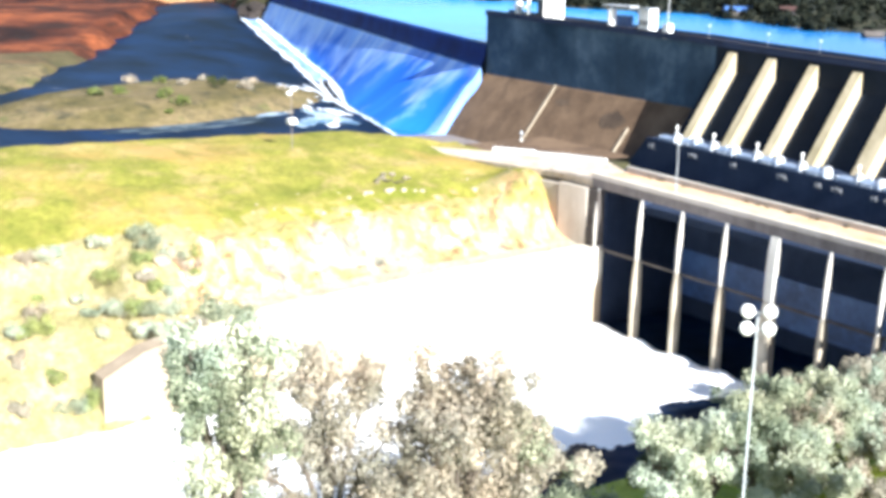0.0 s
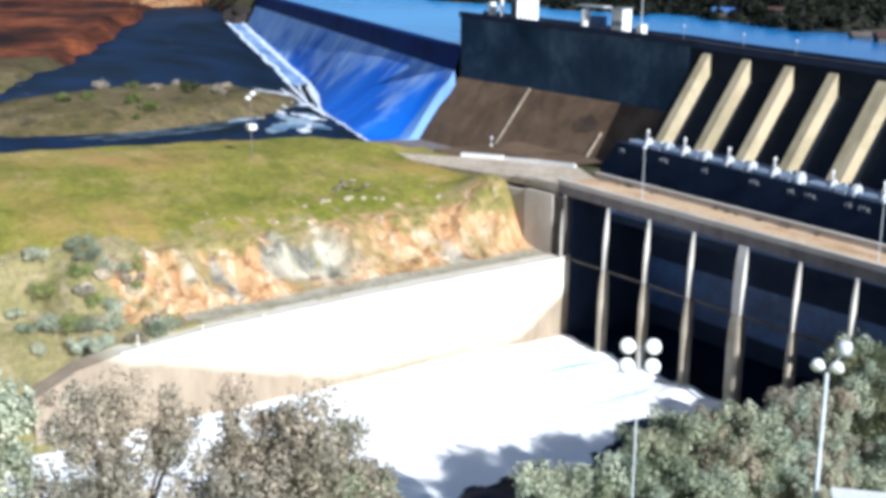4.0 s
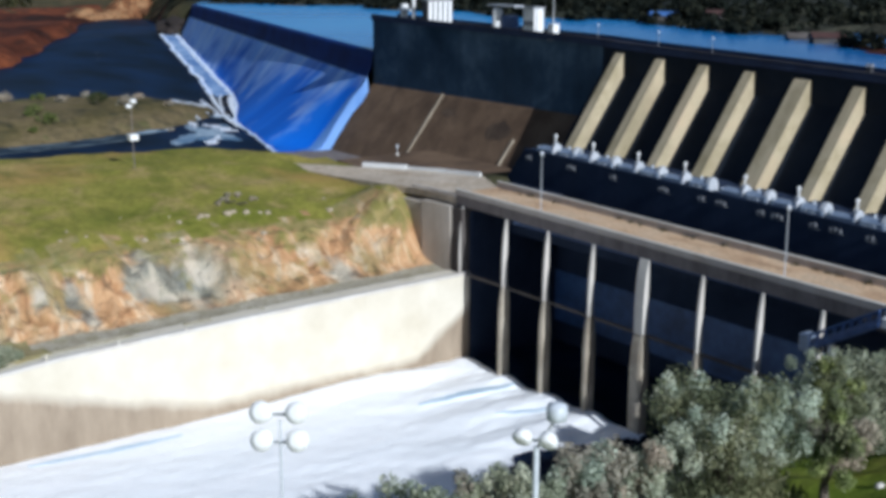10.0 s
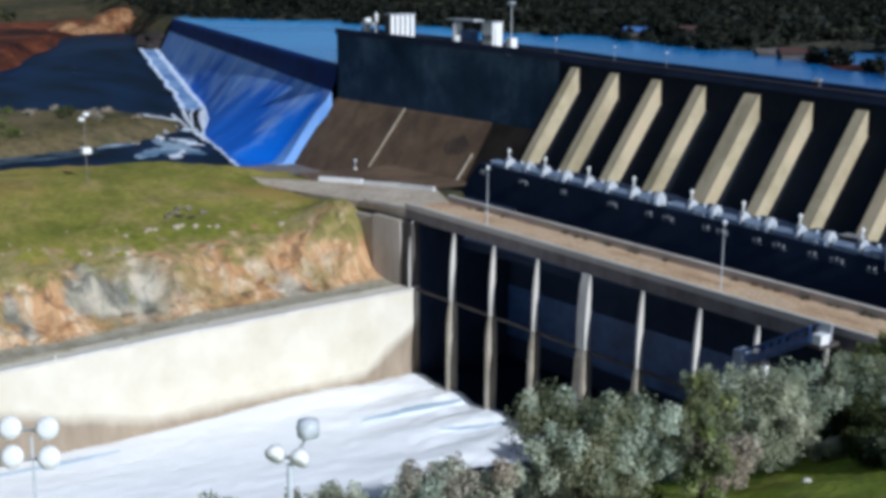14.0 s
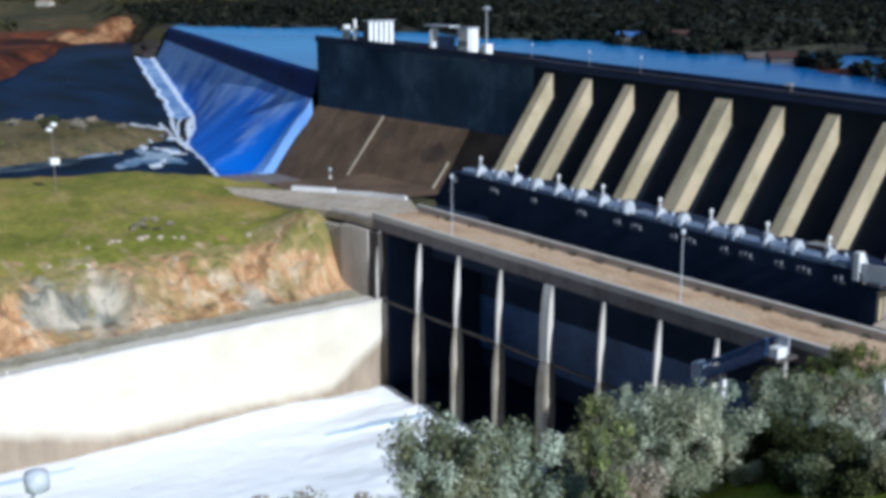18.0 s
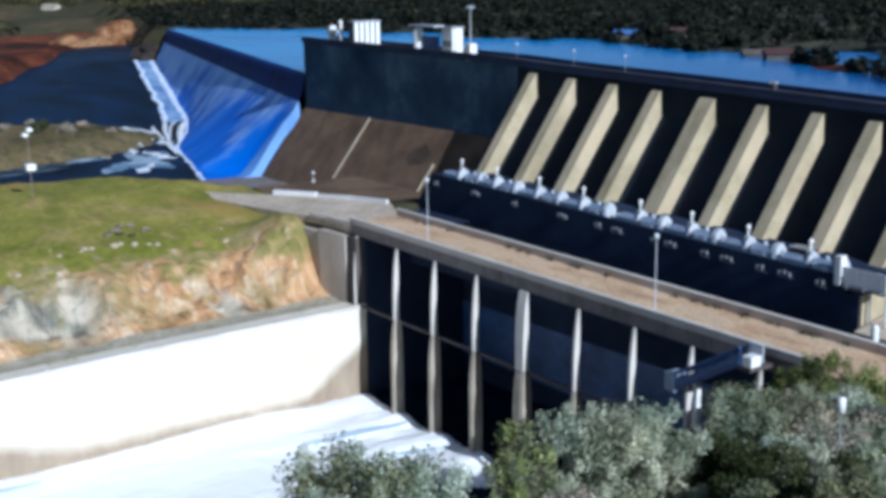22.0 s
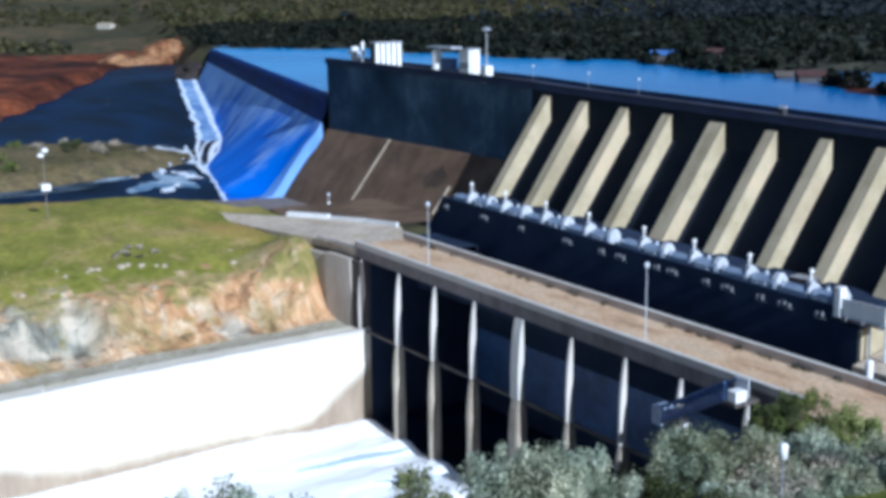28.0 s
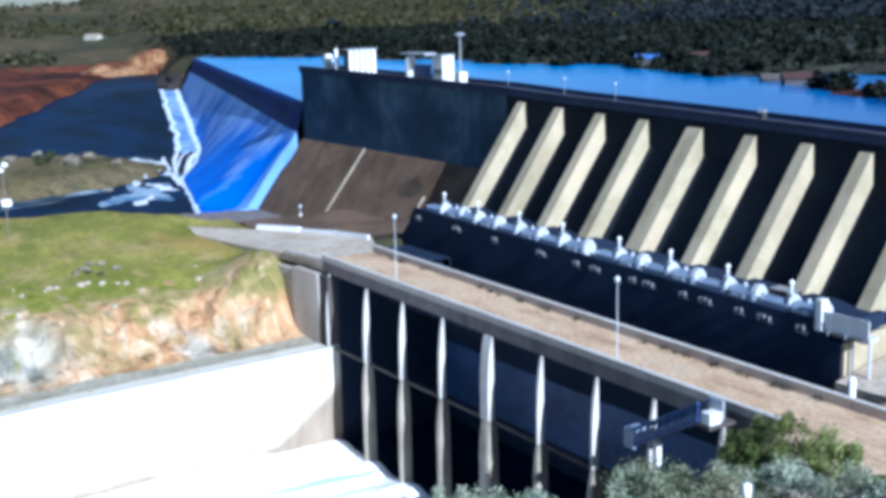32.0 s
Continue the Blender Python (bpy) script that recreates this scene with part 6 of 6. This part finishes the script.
# shrubs coloured dark to fill in the shadow under the gantry
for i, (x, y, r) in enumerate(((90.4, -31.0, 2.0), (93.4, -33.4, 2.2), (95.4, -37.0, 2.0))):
    bush(x, y, r, "dark", 533 + i, "added shrub darkened for the shadow below the gantry", 5000, 0.1)
# shrubs added in dark leaves for the shaded side of the wide tree
for i, (x, y, r) in enumerate(((117.6, -60.2, 1.7), (119.8, -58.6, 1.8), (121.4, -56.4, 1.7))):
    bush(x, y, r, "dark", 545 + i, "added shrub darkened for shade at the grass end", 5000, 0.1)
for i, (x, y, r, leaf) in enumerate(((118.6, -63.6, 1.8, "dark"), (120.8, -64.6, 1.9, "sage"), (123.0, -64.2, 2.0, "dark"), (121.4, -61.6, 2.0, "sage"), (123.9, -60.8, 2.1, "shade"), (125.4, -62.8, 2.0, "sage"), (116.9, -61.9, 1.5, "dark"))):
    bush(x, y, r, leaf, 580 + i, "olive shrub in the thicket beside the grass", 6000, 0.1)
bush(117.4, -47.6, 1.9, "shade", 537, "dull shrub at the edge of the grass", 5000, 0.1)
for i in range(54):
    y = rng.uniform(-124, -91)
    bush(rng.uniform(-16, 8), y, rng.uniform(1.0, 2.6), rng.choice(["shade", "grey", "lime", "grey", "dry"]), 400 + i, "grey-green shrub at the end of the retaining wall")
for i in range(16):
    bush(rng.uniform(-188, -126), rng.uniform(-62, 2), rng.uniform(1.2, 2.6), rng.choice(["dark", "dry", "green"]), 560 + i, "dull shrub on the low mound by the river", 700, 0.22)
for i in range(5):
    bush(rng.uniform(-26, -21), -43.0 - 1.6 * i, rng.uniform(0.5, 0.8), "dry", 450 + i, "dry shrub on the grassy hill", 350)

# boulders on the hill
def boulder(x, y, r, seed, mat=M_ROCK):
    ob = thing("boulder", "pale weathered boulder on the grassy slope", "boulder", (x, y, gz(x, y)), group="boulders on the hill")
    bm = BM()
    bmesh.ops.create_icosphere(bm, subdivisions=2, radius=r)
    for v in bm.verts:
        v.co *= 1 + 0.35 * noise.noise(v.co * 1.3 / r + Vector((seed, 0, 0)))
        v.co.z *= 0.7
    part("rock", bm, mat, ob)


rng = random.Random(9)
for i in range(8):
    boulder(rng.uniform(-22, -13), rng.uniform(-78, -28), rng.uniform(0.15, 0.4), i, M_PALEROCK)

for i, (x, y, r) in enumerate(((-15.3, -58.8, 0.45), (-16.5, -54.6, 0.6), (-16.9, -53.4, 0.5), (-16.5, -50.0, 0.75), (-16.9, -48.9, 0.55), (-16.0, -47.0, 0.6), (-14.9, -43.7, 0.65), (-15.4, -44.8, 0.45), (-13.5, -33.0, 0.6), (-11.5, -66.0, 0.5), (-9.4, -47.4, 0.6))):
    boulder(x, y, r, 60 + i, M_PALEROCK)
for x, y in ((-20.0, -47.6), (-18.6, -46.2)):
    log = thing("log", "dark fallen log leaning on the pale boulders", "log", (x, y, gz(x, y)))
    bm = BM()
    rod(bm, (-1.4, -0.4, 0.15), (0.9, 0.3, 0.75), 0.2, 0.14, 8)
    part("trunk", bm, M_BARK, log)

for i, (x, y, r) in enumerate(((-5.0, -92.6, 1.5), (-3.2, -95.8, 1.2), (-7.0, -96.4, 1.6), (-1.6, -98.4, 1.1), (-5.6, -99.6, 1.3))):
    boulder(x, y, r, 140 + i, M_PALEROCK)


# far woods, joined
def far_woods(name, label, count, place, r0, r1, seed, leaves=16, leaf="far"):
    rng = np.random.RandomState(seed)
    P = place(rng, count)
    Z = land_height(P[:, 0], P[:, 1])
    keep = np.where(P[:, 1] > shore_y(P[:, 0]), Z > LAKE_Z - 0.3, Z > BASIN_Z + 0.3)
    P, Z = P[keep], Z[keep]
    n = len(P)
    R = rng.uniform(r0, r1, n)
    d = rng.normal(size=(n, leaves, 3))
    d /= np.linalg.norm(d, axis=2)[:, :, None]
    c = np.stack([P[:, 0], P[:, 1], Z + R * 0.7], 1)[:, None] + d * (R[:, None, None] * rng.uniform(0.5, 1.0, (n, leaves, 1))) * np.array([1, 1, 0.9])
    u = rng.normal(size=(n, leaves, 3))
    u /= np.linalg.norm(u, axis=2)[:, :, None]
    w = np.cross(u, d)
    w /= np.linalg.norm(w, axis=2)[:, :, None] + 1e-6
    s = R[:, None, None] * rng.uniform(0.3, 0.6, (n, leaves, 1))
    v = np.stack([c - u * s, c - w * s * 0.8, c + u * s, c + w * s * 0.8], 2).reshape(-1, 3)
    return tagged(new(name, cloud_mesh(name, v, np.arange(len(v)).reshape(-1, 4), M_LEAF[leaf])), label, "woods", kind="stuff")


def band(rng, n):
    x = rng.uniform(-620, 90, n)
    return np.stack([x, shore_y(x) + 6 + rng.rand(n) ** 1.7 * 380], 1)


def valley(rng, n):
    return np.stack([rng.uniform(-1300, -610, n), rng.uniform(40, 800, n)], 1)


def ridge(rng, n):
    a, d = 0.3 + 0.55 * rng.rand(n) + 0.07 * rng.normal(size=n), rng.uniform(750, 2300, n)
    return np.stack([160 - np.sin(a) * d, -100 + np.cos(a) * d], 1)


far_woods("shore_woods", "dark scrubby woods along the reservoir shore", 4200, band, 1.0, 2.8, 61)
far_woods("valley_woods", "scattered olive trees on the far bank", 3000, valley, 1.5, 3.6, 62, leaf="olive")
def slopes(rng, n):
    a, d = rng.uniform(0.8, 1.6, n), rng.uniform(820, 2300, n)
    return np.stack([160 - np.sin(a) * d, -100 + np.cos(a) * d], 1)


def hedge(rng, n):
    x = rng.uniform(-470, -120, n)
    return np.stack([x, 168 + 0.16 * (x + 120) * -0.3 + rng.rand(n) * 26], 1)


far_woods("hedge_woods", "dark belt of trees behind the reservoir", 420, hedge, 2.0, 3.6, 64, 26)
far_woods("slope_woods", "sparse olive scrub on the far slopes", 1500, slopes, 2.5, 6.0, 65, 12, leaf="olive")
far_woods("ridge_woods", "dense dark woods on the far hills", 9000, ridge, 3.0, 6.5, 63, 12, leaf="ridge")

# ---- far buildings ----
def cottage(x, y, w, d, h, roof, turn, label):
    ob = thing("house", label, "house", (x, y, gz(x, y)), turn, group="houses by the reservoir")
    bm = BM()
    box(bm, -w / 2, w / 2, -d / 2, d / 2, -1.0, h)
    part("wall", bm, M_WALLPALE if w > 15 else M_DIMWALL, ob)
    bm = BM()
    prism(bm, [(-d / 2 - 0.5, h), (d / 2 + 0.5, h), (0, h + d * 0.3)], "x", -w / 2 - 0.4, w / 2 + 0.4)
    part("roof", bm, roof, ob)
    for k in range(max(2, int(w / 3))):
        bm = BM()
        xx = -w / 2 + (k + 0.5) * w / max(2, int(w / 3))
        box(bm, xx - 0.5, xx + 0.5, -d / 2 - 0.05, -d / 2 + 0.02, h * 0.35, h * 0.75)
        part("window", bm, M_DARK, ob)


cottage(-1010, 255, 15.5, 8, 4.0, M_KERB, 35, "lone pale house on the far hillside")
M_ROOFBLUE = mottled("blue_sheet_roof", [(0.3, (0.05, 0.12, 0.32)), (0.7, (0.09, 0.20, 0.48))], 0.3, rough=0.5)
for x, y, w, roof, lab in ((-131, 165, 9, M_ROOFBLUE, "blue sheet-roofed house among the trees"), (-112, 168, 5, M_ROOFDIM, "low dim hut among the trees"),
                           (-53, 134.5, 5, M_TIE, "small dull-roofed shed by the reservoir"), (-150, 180, 7, M_ROOFDIM, "low dim house above the reservoir"),
                           (-39, 129.5, 9, M_ROOFDIM, "broad dark red-roofed shed by the reservoir")):
    cottage(x, y, w, 4.5, 1.8, roof, 55, lab)
